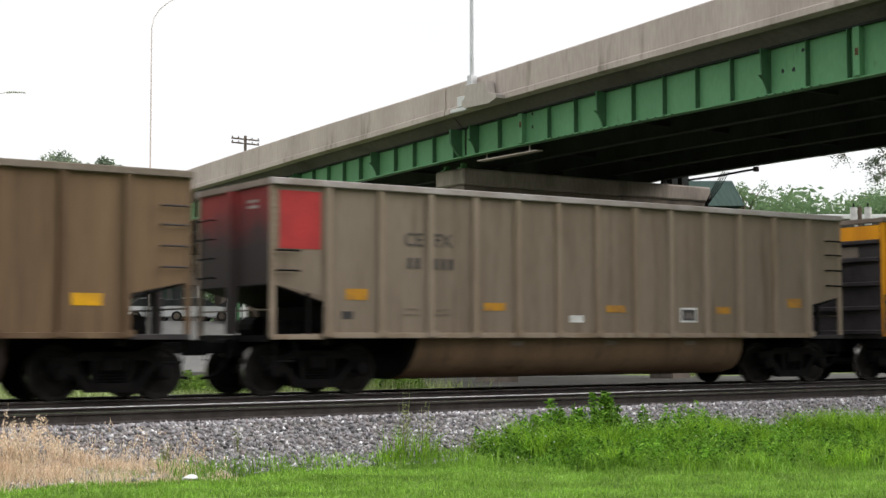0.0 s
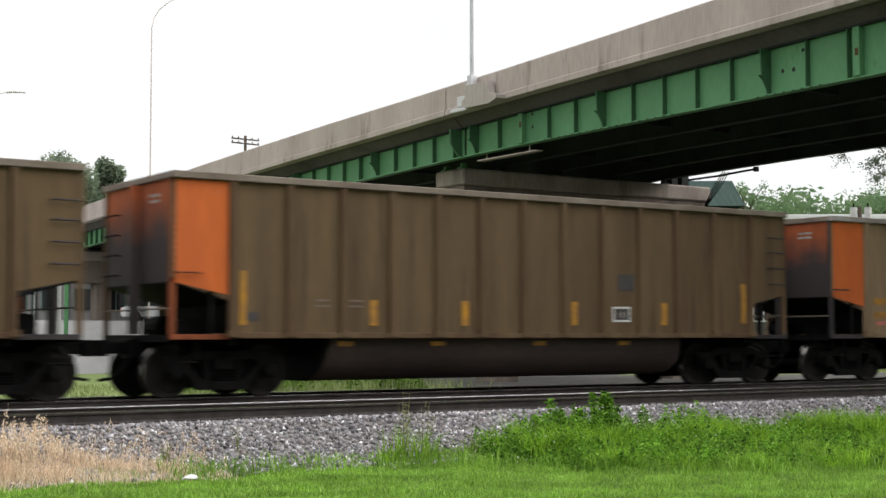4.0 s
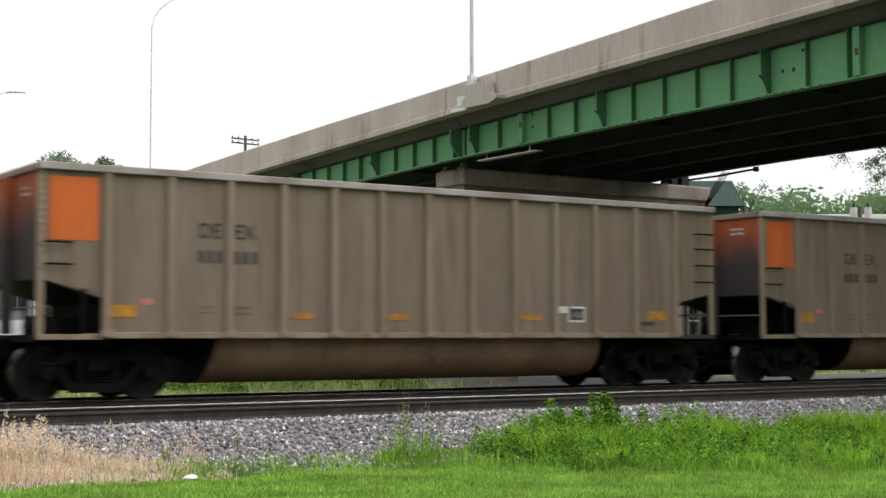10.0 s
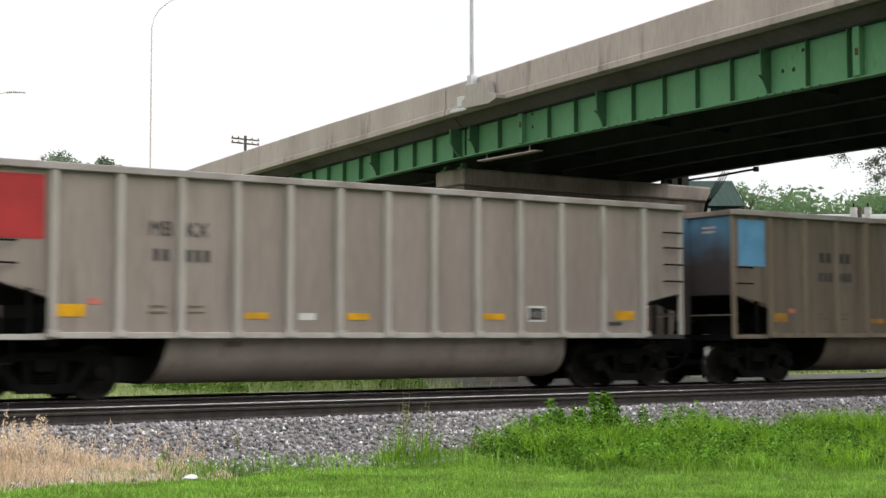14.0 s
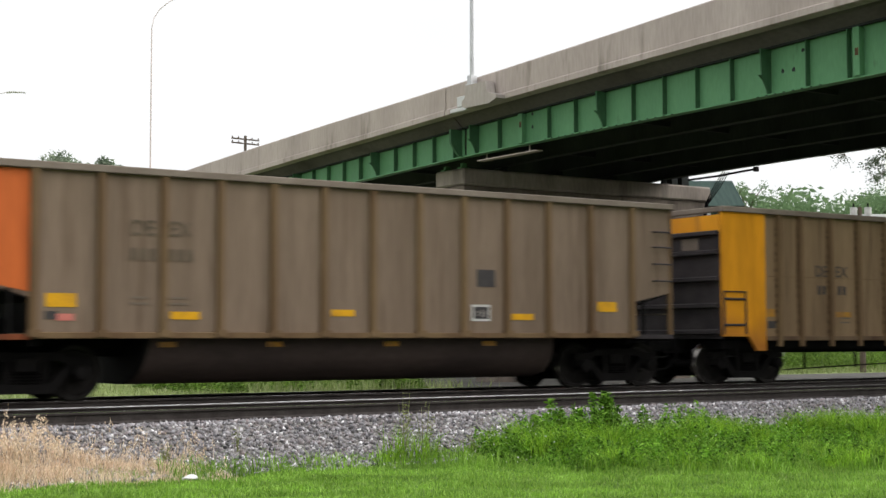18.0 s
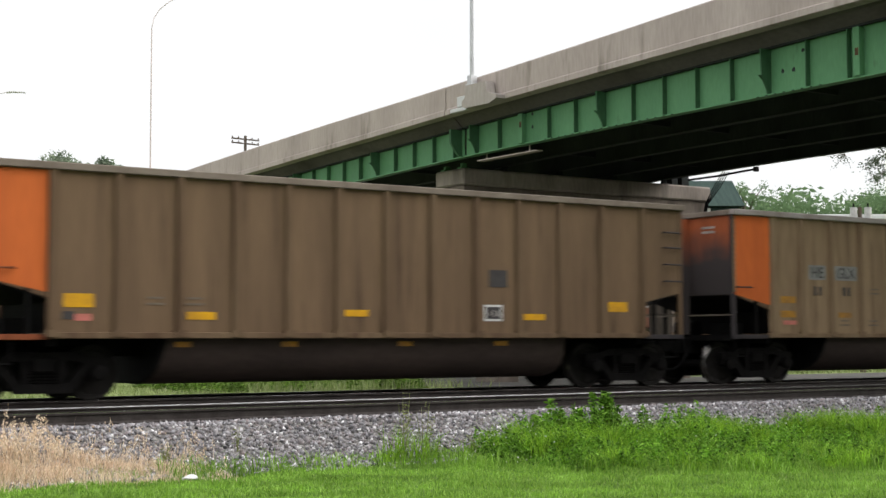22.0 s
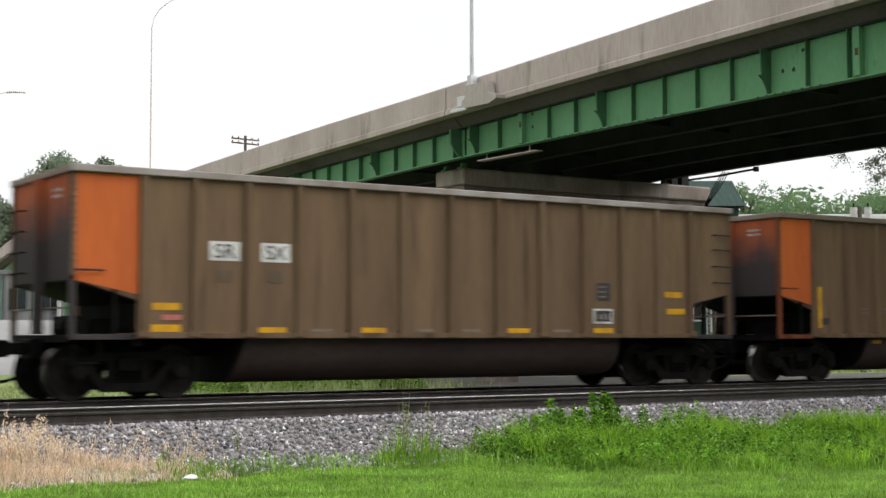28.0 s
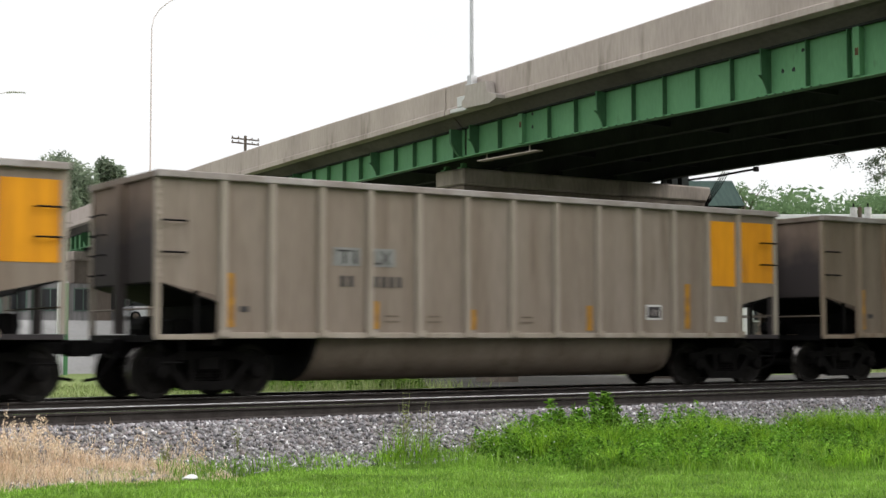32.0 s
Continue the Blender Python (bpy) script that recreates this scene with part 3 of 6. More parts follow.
def build_lamp(base, height, arm, heading, radius, label, m, group="street lamps", head=0.12):
    t = thing("street_lamp", label, "street lamp", group, Matrix.Translation(base))
    part("pole", tube([(0, 0, 0), (0, 0, height * 0.5), (0, 0, height)], radius, 8, taper=radius * 0.6), m, t)
    part("base_plate", boxes((-radius * 2, radius * 2, -radius * 2, radius * 2, 0, 0.05), (-radius * 1.5, radius * 1.5, -radius * 1.5, radius * 1.5, 0.05, 0.35), bevel=0.01), m, t)
    dx, dy = math.cos(heading), math.sin(heading)
    pts = [(dx * arm * (1 - math.cos(a)), dy * arm * (1 - math.cos(a)), height + arm * 0.75 * math.sin(a)) for a in (0, 0.3, 0.6, 0.9, 1.2, 1.5)]
    part("arm", tube(pts, radius * 0.4, 6), m, t)
    e = Vector(pts[-1])
    part("lamp_head", tube([e, e + Vector((dx * 0.25, dy * 0.25, 0.02)), e + Vector((dx * 0.8, dy * 0.8, -0.02))], head, 8, taper=head * 0.5), M_CHORD if head > 0.1 else M_WHITE, t)
    return t


build_lamp((28.45, 16.55, z_par(16.4) + 0.72), 9.5, 1.8, 0, 0.085, "tall grey metal lamp post on the overpass parapet", M_POLE)
build_lamp((24.0, 34.4, -0.62), 15.2, 2.0, -0.6, 0.045, "tall thin lamp post with a curved arm", M_POLER)
build_lamp((17.15, 36.4, -0.63), 11.05, 1.3, -0.62, 0.03, "thin lamp post with a short bracket arm", M_POLER, head=0.06)
build_lamp((25.9, 55.4, ground_z(55.4)), 7.4, 0.5, 2.6, 0.06, "small pale street lamp on the forecourt", M_WHITE)

# ---- the coal train ----
PITCH, BOLSTER, WHEEL_R = 16.18, 6.17, 0.457
YS = 1.5                                   # half width over the side sheets
RIBS_H = [s * x for s, xs in ((-1, (6.22, 5.12, 4.04, 3.02, 2.01, 1.01)), (1, (0.0, 1.01, 2.01, 3.02, 4.04, 5.12, 6.22))) for x in xs]
RIBS_T = [s * x for s, xs in ((-1, (6.12, 5.2, 4.22, 3.22, 2.16, 1.08)), (1, (0.0, 1.08, 2.16, 3.22, 4.22, 5.2, 6.12))) for x in xs]
RIBS_G = [-5.64, -4.94, -3.95, -2.98, -2.02, -1.06, -0.12, 0.87, 1.83, 2.81, 3.79, 4.7, 5.43, 6.15]
END = 7.33


def wheel_data():
    wheel = lathe([(0.05, -0.06), (0.12, -0.075), (0.16, -0.05), (0.36, -0.03), (0.385, -0.062), (0.455, -0.066), (0.452, 0.04), (0.478, 0.05), (0.482, 0.066), (0.38, 0.066), (0.36, 0.02), (0.14, 0.03), (0.05, 0.05)], 28)
    me = data_of(wheel, "wheel", M_WHEEL, M_TREAD)
    for f in me.polygons:
        c = f.center
        r = math.hypot(c.x, c.z)
        if r > 0.435 and abs(f.normal.y) < 0.5:
            f.material_index = 1
    return me


WHEEL = wheel_data()
AXLE = data_of(lathe([(0.07, -1.0), (0.075, -0.8), (0.085, -0.7), (0.08, 0), (0.085, 0.7), (0.075, 0.8), (0.07, 1.0)], 12), "axle", M_TRUCK)
CAP = data_of(lathe([(0.04, -0.09), (0.09, -0.085), (0.13, -0.06), (0.135, 0.0), (0.11, 0.08)], 16), "bearing_cap", M_TRUCK)


def sideframe_data():
    """A cast frame: arched upper chord, slanting lower chord, columns and jaws, with two open windows."""
    top = [(-1.12, 0.58), (-1.1, 0.7), (-0.72, 0.72), (-0.55, 0.8), (0.55, 0.8), (0.72, 0.72), (1.1, 0.7), (1.12, 0.58), (0.74, 0.56), (0.55, 0.66), (-0.55, 0.66), (-0.74, 0.56)]
    bm = prism(top, -0.08, 0.07, "y")
    low = [(-0.8, 0.56), (-0.66, 0.6), (-0.36, 0.29), (0.36, 0.29), (0.66, 0.6), (0.8, 0.56), (0.46, 0.14), (-0.46, 0.14)]
    prism(low, -0.075, 0.065, "y", bm)
    for s in (-1, 1):
        prism([(s * 0.24, 0.28), (s * 0.34, 0.28), (s * 0.36, 0.68), (s * 0.26, 0.68)], -0.07, 0.06, "y", bm)
        prism([(s * 0.76, 0.45), (s * 0.8, 0.58), (s * 1.06, 0.58), (s * 1.1, 0.44), (s * 1.02, 0.44), (s * 1.0, 0.52), (s * 0.84, 0.52), (s * 0.82, 0.45)], -0.07, 0.06, "y", bm)
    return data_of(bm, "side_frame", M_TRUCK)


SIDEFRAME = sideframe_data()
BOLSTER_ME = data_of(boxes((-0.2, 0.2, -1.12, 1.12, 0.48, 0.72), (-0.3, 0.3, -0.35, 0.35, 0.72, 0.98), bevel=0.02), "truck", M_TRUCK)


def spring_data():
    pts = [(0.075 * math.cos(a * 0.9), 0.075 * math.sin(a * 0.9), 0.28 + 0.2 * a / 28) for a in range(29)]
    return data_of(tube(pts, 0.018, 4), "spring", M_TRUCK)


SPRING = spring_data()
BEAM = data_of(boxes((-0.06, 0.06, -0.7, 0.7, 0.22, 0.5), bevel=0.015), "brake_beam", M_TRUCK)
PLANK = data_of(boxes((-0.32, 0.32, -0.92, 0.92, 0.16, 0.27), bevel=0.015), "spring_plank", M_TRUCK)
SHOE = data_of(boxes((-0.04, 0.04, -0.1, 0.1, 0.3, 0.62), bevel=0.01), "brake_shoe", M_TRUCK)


def add_running_gear(car):
    sets = []
    for s in (-1, 1):
        tr = part("truck", BOLSTER_ME, None, car, "dark cast steel truck", pose(s * BOLSTER, 0, 0))
        part("spring_plank", PLANK, None, tr)
        for w in (-1, 1):
            part("brake_beam", BEAM, None, tr, at=pose(w * 0.4, 0, 0))
        for side in (-1, 1):
            part("side_frame", SIDEFRAME, None, tr, at=pose(0, side * 1.0, 0, 0, 0, 0 if side < 0 else 180))
            for dx in (-0.16, 0.0, 0.16):
                part("spring", SPRING, None, tr, at=pose(dx, side * 1.0, 0))
            for w in (-1, 1):
                part("bearing_cap", CAP, None, tr, at=pose(w * 0.89, side * 1.12, WHEEL_R, 0, 0, 0 if side < 0 else 180))
                part("brake_shoe", SHOE, None, tr, at=pose(w * 0.37, side * 0.74, 0))
        for w in (-1, 1):
            ws = part("wheelset", AXLE, None, car, "", pose(s * BOLSTER + w * 0.89, 0, WHEEL_R + 0.004))
            part("wheel", WHEEL, None, ws, at=pose(0, -0.755, 0))
            part("wheel", WHEEL, None, ws, at=pose(0, 0.755, 0, 0, 0, 180))
            sets.append(ws)
    # couplers, draft sills, hoses
    for s in (-1, 1):
        c = part("coupler", COUPLER, None, car, at=pose(0, 0, 0, 0, 0, 0 if s > 0 else 180))
        part("air_hose", HOSE, None, c)
    return sets


def coupler_data():
    bm = boxes((6.0, 7.55, -0.2, 0.2, 0.68, 1.02), (7.55, 7.9, -0.09, 0.09, 0.76, 0.96), (7.86, 8.07, -0.19, 0.13, 0.72, 1.0), bevel=0.02)
    return data_of(bm, "coupler", M_BLACK)


COUPLER = coupler_data()
HOSE = data_of(tube([(7.5, 0.3, 0.8), (7.62, 0.3, 0.6), (7.75, 0.28, 0.42), (7.9, 0.24, 0.34), (8.08, 0.2, 0.31)], 0.028, 6), "air_hose", M_BLACK)

# shared meshes of the tub-bottomed hopper-like car
H_SIDE = data_of(prism([(-END, 1.97), (-6.22, 1.74), (-6.22, 1.12), (6.22, 1.12), (6.22, 1.74), (END, 1.97), (END, 3.72), (-END, 3.72)], -0.012, 0.012), "side_sheet", PAINT["tan"])
H_RIB = data_of(prism([(-0.075, 0.0), (-0.045, -0.075), (0.045, -0.075), (0.075, 0.0)], 1.13, 3.70, "z", boxes((-0.1, 0.1, -0.112, 0.0, 1.05, 1.16))), "rib", RIB["tan"])
H_SILL = data_of(boxes((-6.25, 6.25, -0.1, 0.06, 1.02, 1.12), bevel=0.008), "side_sill", RIB["tan"])
H_ENDSILL = data_of(boxes((6.253, END, -0.06, 0.02, 1.0, 1.09), bevel=0.006), "end_sill", RIB["tan"])
CHORD = data_of(boxes((-END - 0.03, END + 0.03, -0.1, 0.03, 3.70, 3.82), bevel=0.012), "top_chord", M_CHORD)
ENDCHORD = data_of(boxes((-0.05, 0.06, -1.46, 1.46, 3.70, 3.815), bevel=0.012), "end_chord", M_CHORD)
H_POST = data_of(boxes((-0.05, 0.05, -0.04, 0.04, 1.03, 3.70), bevel=0.008), "corner_post", RIB["tan"])
H_POST2 = data_of(boxes((-0.03, 0.03, -0.03, 0.03, 1.08, 1.88)), "end_strut", M_BLACK)
H_END = data_of(boxes((-0.02, 0.02, -1.46, 1.46, 1.97, 3.7)), "end_sheet", PAINT["tan"])
# Black slope sheets: the dark under the car ends is put in their colour.
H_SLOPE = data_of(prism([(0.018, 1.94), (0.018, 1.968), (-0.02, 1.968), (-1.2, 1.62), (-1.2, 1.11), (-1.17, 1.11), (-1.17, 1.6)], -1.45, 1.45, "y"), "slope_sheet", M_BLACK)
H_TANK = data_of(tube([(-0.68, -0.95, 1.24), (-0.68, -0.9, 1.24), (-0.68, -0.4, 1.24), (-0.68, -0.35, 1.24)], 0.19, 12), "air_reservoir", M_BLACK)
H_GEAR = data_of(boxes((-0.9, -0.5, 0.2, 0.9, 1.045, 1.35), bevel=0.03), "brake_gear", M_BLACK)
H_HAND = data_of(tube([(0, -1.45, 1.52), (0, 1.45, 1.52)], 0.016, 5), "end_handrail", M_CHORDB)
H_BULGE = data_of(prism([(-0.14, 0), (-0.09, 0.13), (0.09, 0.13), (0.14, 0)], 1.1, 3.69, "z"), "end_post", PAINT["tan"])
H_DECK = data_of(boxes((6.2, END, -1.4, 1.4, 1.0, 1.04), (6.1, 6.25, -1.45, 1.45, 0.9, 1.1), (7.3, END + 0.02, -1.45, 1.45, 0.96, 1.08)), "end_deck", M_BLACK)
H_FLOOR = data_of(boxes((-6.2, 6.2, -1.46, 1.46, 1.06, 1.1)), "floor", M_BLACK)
comb = [(0.0, 2.0)] + [(-y, 2.02 + k * 0.115 + dz) for k in range(15) for y, dz in ((0.008, 0.0), (0.016, 0.01), (0.016, 0.045), (0.008, 0.055))] + [(0.0, 3.7)]
RIVETS = data_of(prism(comb, 0.0, 0.07, "x"), "corner_rivets", RIB["tan"])
RUNG = data_of(tube([(-0.22, 0.02, 0.0), (-0.21, -0.09, 0.0), (0.21, -0.09, 0.0), (0.22, 0.02, 0.0)], 0.018, 5), "ladder_rung", M_BLACK)
ENDRUNG = data_of(tube([(0.02, -0.3, 0), (0.1, -0.29, 0), (0.1, 0.29, 0), (0.02, 0.3, 0)], 0.016, 5), "grab_iron", M_BLACK)
STEP = data_of(tube([(-0.2, 0, 1.02), (-0.2, 0, 0.62), (0.2, 0, 0.62), (0.2, 0, 1.02)], 0.022, 5), "sill_step", M_BLACK)
CENTRE = data_of(boxes((-6.1, 6.1, -0.3, 0.3, 0.72, 1.02)), "centre_sill", M_BLACK)


def tub_data():
    bm = bmesh.new()
    half = [(1.36, 1.05), (1.365, 0.9), (1.32, 0.7), (1.2, 0.5), (1.0, 0.35), (0.6, 0.25), (0.32, 0.28), (0.3, 0.8)]
    sect = [(-y, z) for y, z in half] + half[::-1]
    rings = []
    for x, lean, dy in ((-4.18, -0.16, 0.985), (-4.1, -0.16, 1.0), (4.2, 0.0, 1.0), (4.34, 0.0, 0.95)):
        rings.append([bm.verts.new((x + lean * (1.05 - z) / 0.8, y * dy, z)) for y, z in sect])
    for a, b in zip(rings, rings[1:]):
        for i in range(len(sect) - 1):
            f = bm.faces.new((a[i], a[i + 1], b[i + 1], b[i]))
            f.smooth = True
    bm.faces.new(rings[-1][::-1])
    return data_of(bm, "tub", PAINT["tan"])


def tub_end_data():
    """The slanting front wall of the tub with its stepped frame."""
    bm = bmesh.new()
    half = [(1.34, 1.05), (1.345, 0.9), (1.3, 0.7), (1.18, 0.5), (0.98, 0.35), (0.6, 0.25)]
    sect = [(-y, z) for y, z in half] + half[::-1]
    a, b = [[bm.verts.new((x - 0.16 * (1.05 - z) / 0.8, y, z)) for y, z in sect] for x in (-4.25, -4.17)]
    bm.faces.new(a)
    bm.faces.new(b[::-1])
    for i in range(len(sect)):
        j = (i + 1) % len(sect)
        bm.faces.new((a[i], b[i], b[j], a[j]))
    return data_of(bm, "tub_end", M_BLACK)


H_TUBEND = tub_end_data()


H_TUB = tub_data()
MARKS = {}


def mark_plate(w, h):
    """A thin painted plate of that size, in the plane of the side."""
    key = (round(w, 2), round(h, 2))
    if key not in MARKS:
        MARKS[key] = data_of(boxes((-w / 2, w / 2, -0.004, 0.004, -h / 2, h / 2)), "marking", M_YMARK)
    return MARKS[key]


def mark(car, name, x, z, w, h, m, y=-YS - 0.016):
    return part(name, mark_plate(w, h), m, car, at=pose(x, y, z))


LETTERS = {}


def letters_data(text, h):
    """Flat stencilled capitals of that height, centred, in the plane of the side."""
    if (text, h) not in LETTERS:
        curve = bpy.data.curves.new("lettering", "FONT")
        curve.body, curve.extrude = text, 0.003
        carrier = bpy.data.objects.new("lettering", curve)
        me = bpy.data.meshes.new_from_object(carrier)
        bpy.data.objects.remove(carrier)
        co = np.zeros(len(me.vertices) * 3)
        me.vertices.foreach_get("co", co)
        co = co.reshape(-1, 3)
        lo, hi = co.min(0), co.max(0)
        u = (co - (lo + hi) / 2) / (hi - lo)
        flat = np.stack([u[:, 0] * 0.195 * len(text), u[:, 2] * 0.006, u[:, 1] * h], -1)
        me.vertices.foreach_set("co", flat.reshape(-1))
        me.update()
        me.materials.clear()
        me.materials.append(M_MARK)
        LETTERS[text, h] = me
    return LETTERS[text, h]


def lettering(car, words, counts, m, xs, z, plate=None, drop=0.43, below=None):
    """Two words split by a rib, and under each a row of bars for its figures."""
    for text, n, x in zip(words, counts, xs):
        if plate:
            mark(car, "marking_plate", x, z, 0.2 * len(text) + 0.16, 0.33, plate)
        if text == "**":
            for k in (-0.11, 0.11):
                mark(car, "lettering", x + k, z, 0.13, 0.22, m, -YS - 0.022)
        elif text:
            part("lettering", letters_data(text, 0.245), m, car, at=pose(x, -YS - 0.023, z))
        for k in range(n):
            mark(car, "figure_bar", x + (k - (n - 1) / 2) * 0.165 + (0.12 if n > 3 else 0.0), z - drop, 0.09, 0.2, below or m, -YS - 0.022)


def stencil(car, x, z):
    """Faint rows of small stencilled writing."""
    for dz, w in ((0.05, 0.28), (-0.05, 0.32)):
        mark(car, "small_stencil", x, z + dz, w, 0.035, M_FAINT)


def label_box(car, x, z, w=0.42, h=0.31):
    """A dark consolidated stencil with a white rim and white figures as bars."""
    mark(car, "white_stencil", x, z, w, h, M_WHITE)
    mark(car, "stencil_panel", x, z, w - 0.08, h - 0.08, M_MARK, -YS - 0.022)
    for k, tall in ((-0.2, 0.3), (0.02, 0.44), (0.22, 0.36)):
        mark(car, "stencil_line", x + k * w, z - 0.01, w * 0.07, h * tall, M_CHORD, -YS - 0.028)


def label_pair(car, x, z, w=0.58, h=0.33):
    """Two dark stencil squares side by side in a narrow white frame."""
    mark(car, "white_stencil", x, z, w, h, M_WHITE)
    for k in (-1, 1):
        mark(car, "stencil_panel", x + k * w * 0.225, z, w * 0.41, h * 0.72, M_MARK, -YS - 0.022)
        mark(car, "stencil_line", x + k * w * 0.225, z, w * 0.05, h * 0.3, M_CHORDB, -YS - 0.028)


def dark_plate(car, x, z, w=0.42, h=0.33, lines=0):
    mark(car, "dark_plate", x, z, w, h, M_MARK)
    for k in range(lines):
        mark(car, "stencil_line", x - 0.04, z + h * (0.28 - 0.28 * k), w * 0.55, 0.03, M_CHORDB, -YS - 0.022)


def rimmed(car, x, z, w, h):
    """A yellow mark on an older white patch."""
    mark(car, "white_patch", x, z, w, h, M_SPRAY, -YS - 0.013)
    mark(car, "yellow_mark", x + 0.02, z - 0.01, w * 0.66, h * 0.62, M_YMARK, -YS - 0.018)


def base_car(kind_label):
    return thing("coal_car", kind_label, "rail car", "coal cars of the train")


def hopper_marks(car, body, style, extra):
    """The painted marks of one tub-bottomed car; extra: which of the sets it carries."""
    Y = M_YFADE if "worn" in extra else M_YMARK
    if style == "panel" and "early" in extra:
        for x, z, w, h in ((-5.62, 1.81, 0.45, 0.2), (-2.55, 1.62, 0.5, 0.15), (0.5, 1.61, 0.5, 0.14), (3.54, 1.61, 0.41, 0.15), (5.76, 1.79, 0.45, 0.2)):
            mark(car, "yellow_mark", x, z, w, h, Y)
        mark(car, "white_mark", -0.53, 1.4, 0.35, 0.14, M_WHITE)
        mark(car, "dark_plate", -5.81, 1.43, 0.23, 0.14, M_MARK)
        label_box(car, 2.52, 1.5, 0.46)
    elif style == "panel":
        for x, z, w, h in ((-5.92, 1.47, 0.48, 0.2), (-2.63, 1.41, 0.45, 0.11), (-0.61, 1.41, 0.46, 0.12), (2.41, 1.43, 0.5, 0.12), (5.71, 1.48, 0.52, 0.19)):
            mark(car, "yellow_mark", x, z, w, h, Y)
        mark(car, "pink_mark", -5.53, 1.62, 0.2, 0.1, M_PINK)
        mark(car, "dark_plate", 5.45, 1.31, 0.36, 0.07, M_MARK)
        mark(car, "white_mark", *((3.27, 1.58, 0.3, 0.13) if "late" in extra else (-1.65, 1.4, 0.32, 0.12)), M_WHITE)
        label_box(car, 3.56 if "late" in extra else 3.43, 1.49)
    elif "rim" in extra:
        for x, z, w, h in ((-5.95, 1.85, 0.7, 0.29), (-2.83, 1.62, 0.6, 0.2), (0.19, 1.61, 0.54, 0.19), (3.26, 1.62, 0.58, 0.2), (5.43, 1.85, 0.62, 0.27)):
            rimmed(car, x, z, w, h)
        mark(car, "pink_mark", -5.85, 1.38, 0.26, 0.12, M_PINK)
        dark_plate(car, 2.38, 2.16)
        stencil(car, 2.15, 1.45)
    elif "bars" in extra:
        for x, z, w, h in ((-6.01, 1.71, 0.12, 0.93), (-3.4, 1.48, 0.15, 0.46), (-1.38, 1.49, 0.15, 0.47), (1.28, 1.51, 0.15, 0.47), (3.69, 1.52, 0.15, 0.46), (6.02, 1.76, 0.15, 0.85)):
            mark(car, "yellow_stripe", x, z, w, h, Y)
        dark_plate(car, 2.64, 2.15)
        mark(car, "dark_plate", -5.83, 1.39, 0.24, 0.15, M_MARK)
        label_box(car, 2.51, 1.5, 0.47)
    elif style == "bay":
        if "bare" not in extra:
            for x, z, w, h in ((-5.77, 1.63, 0.5, 0.22), (-2.64, 1.37, 0.5, 0.13) if "shifted" in extra else (-3.65, 1.4, 0.52, 0.13), (0.38, 1.58, 0.49, 0.12) if "shifted" in extra else (-0.62, 1.47, 0.48, 0.12), (3.4, 1.43, 0.53, 0.12), (5.55, 1.65, 0.5, 0.2)):
                mark(car, "yellow_mark", x, z, w, h, Y)
        mark(car, "pink_mark", -5.7, 1.36, 0.28, 0.11, M_PINK)
        mark(car, "dark_plate", -5.93, 1.39, 0.2, 0.13, M_MARK)
        dark_plate(car, 2.53, 2.16)
        label_box(car, 2.41, 1.5)
    elif style == "plates" and "patched" in extra:
        for x, z, w, h in ((-5.82, 2.02, 0.59, 0.34), (-2.89, 1.54, 0.66, 0.21), (0.36, 1.54, 0.7, 0.18), (2.53, 1.55, 0.66, 0.17)):
            rimmed(car, x, z, w, h)
        mark(car, "yellow_mark", 5.53, 2.0, 0.55, 0.24, Y)
        mark(car, "white_mark", 5.5, 1.19, 0.35, 0.07, M_WHITE)
        dark_plate(car, 3.58, 1.95, 0.34, 0.3, 2)
        label_box(car, 3.56, 1.45, 0.5, 0.38)
    elif style == "plates" and "low" in extra:
        for x, z, w in ((-5.7, 1.55, 0.48), (-5.71, 1.19, 0.52), (-3.74, 1.15, 0.53), (-1.69, 1.15, 0.52), (1.59, 1.15, 0.52), (3.74, 1.16, 0.5), (5.66, 1.92, 0.48), (5.72, 1.57, 0.5)):
            mark(car, "yellow_mark", x, z, w, 0.125, Y)
        for x in (-2.76, -0.61, 0.45, 2.66):
            mark(car, "small_stencil", x, 1.16, 0.42, 0.06, M_CHORDB)
        mark(car, "pink_mark", -5.6, 1.37, 0.34, 0.09, M_PINK)
        dark_plate(car, 3.74, 1.95, 0.36, 0.36, 3)
        label_box(car, 3.72, 1.46, 0.5, 0.3)
    elif style == "plates":
        for x, z, w, h in ((-5.62, 1.87, 0.47, 0.15), (-5.62, 1.55, 0.48, 0.15), (-3.73, 1.54, 0.44, 0.12), (-1.61, 1.56, 0.46, 0.12), (-0.53, 1.58, 0.38, 0.09), (0.5, 1.56, 0.45, 0.12), (2.73, 1.54, 0.44, 0.11), (5.73, 1.89, 0.46, 0.14), (5.73, 1.66, 0.42, 0.14)):
            mark(car, "yellow_mark", x, z, w, h, Y)
        mark(car, "pink_mark", -5.57, 1.36, 0.41, 0.09, M_PINK)
        dark_plate(car, 3.77, 1.89, 0.36, 0.35, 3)
        label_pair(car, 3.76, 1.42, 0.58, 0.38)
        for x, z in ((-3.74, 1.36), (-2.75, 1.36), (-2.69, 2.1)):
            stencil(car, x, z)
    elif style == "rear":
        part("painted_panel", mark_plate(0.72, 1.4), PATCH["yellow"], car, "yellow panel", pose(5.68, -YS - 0.016, 2.83))
        part("painted_panel", mark_plate(0.98, 1.32), PATCH["yellow"], car, "yellow panel", pose(6.72, -YS - 0.016, 2.88))
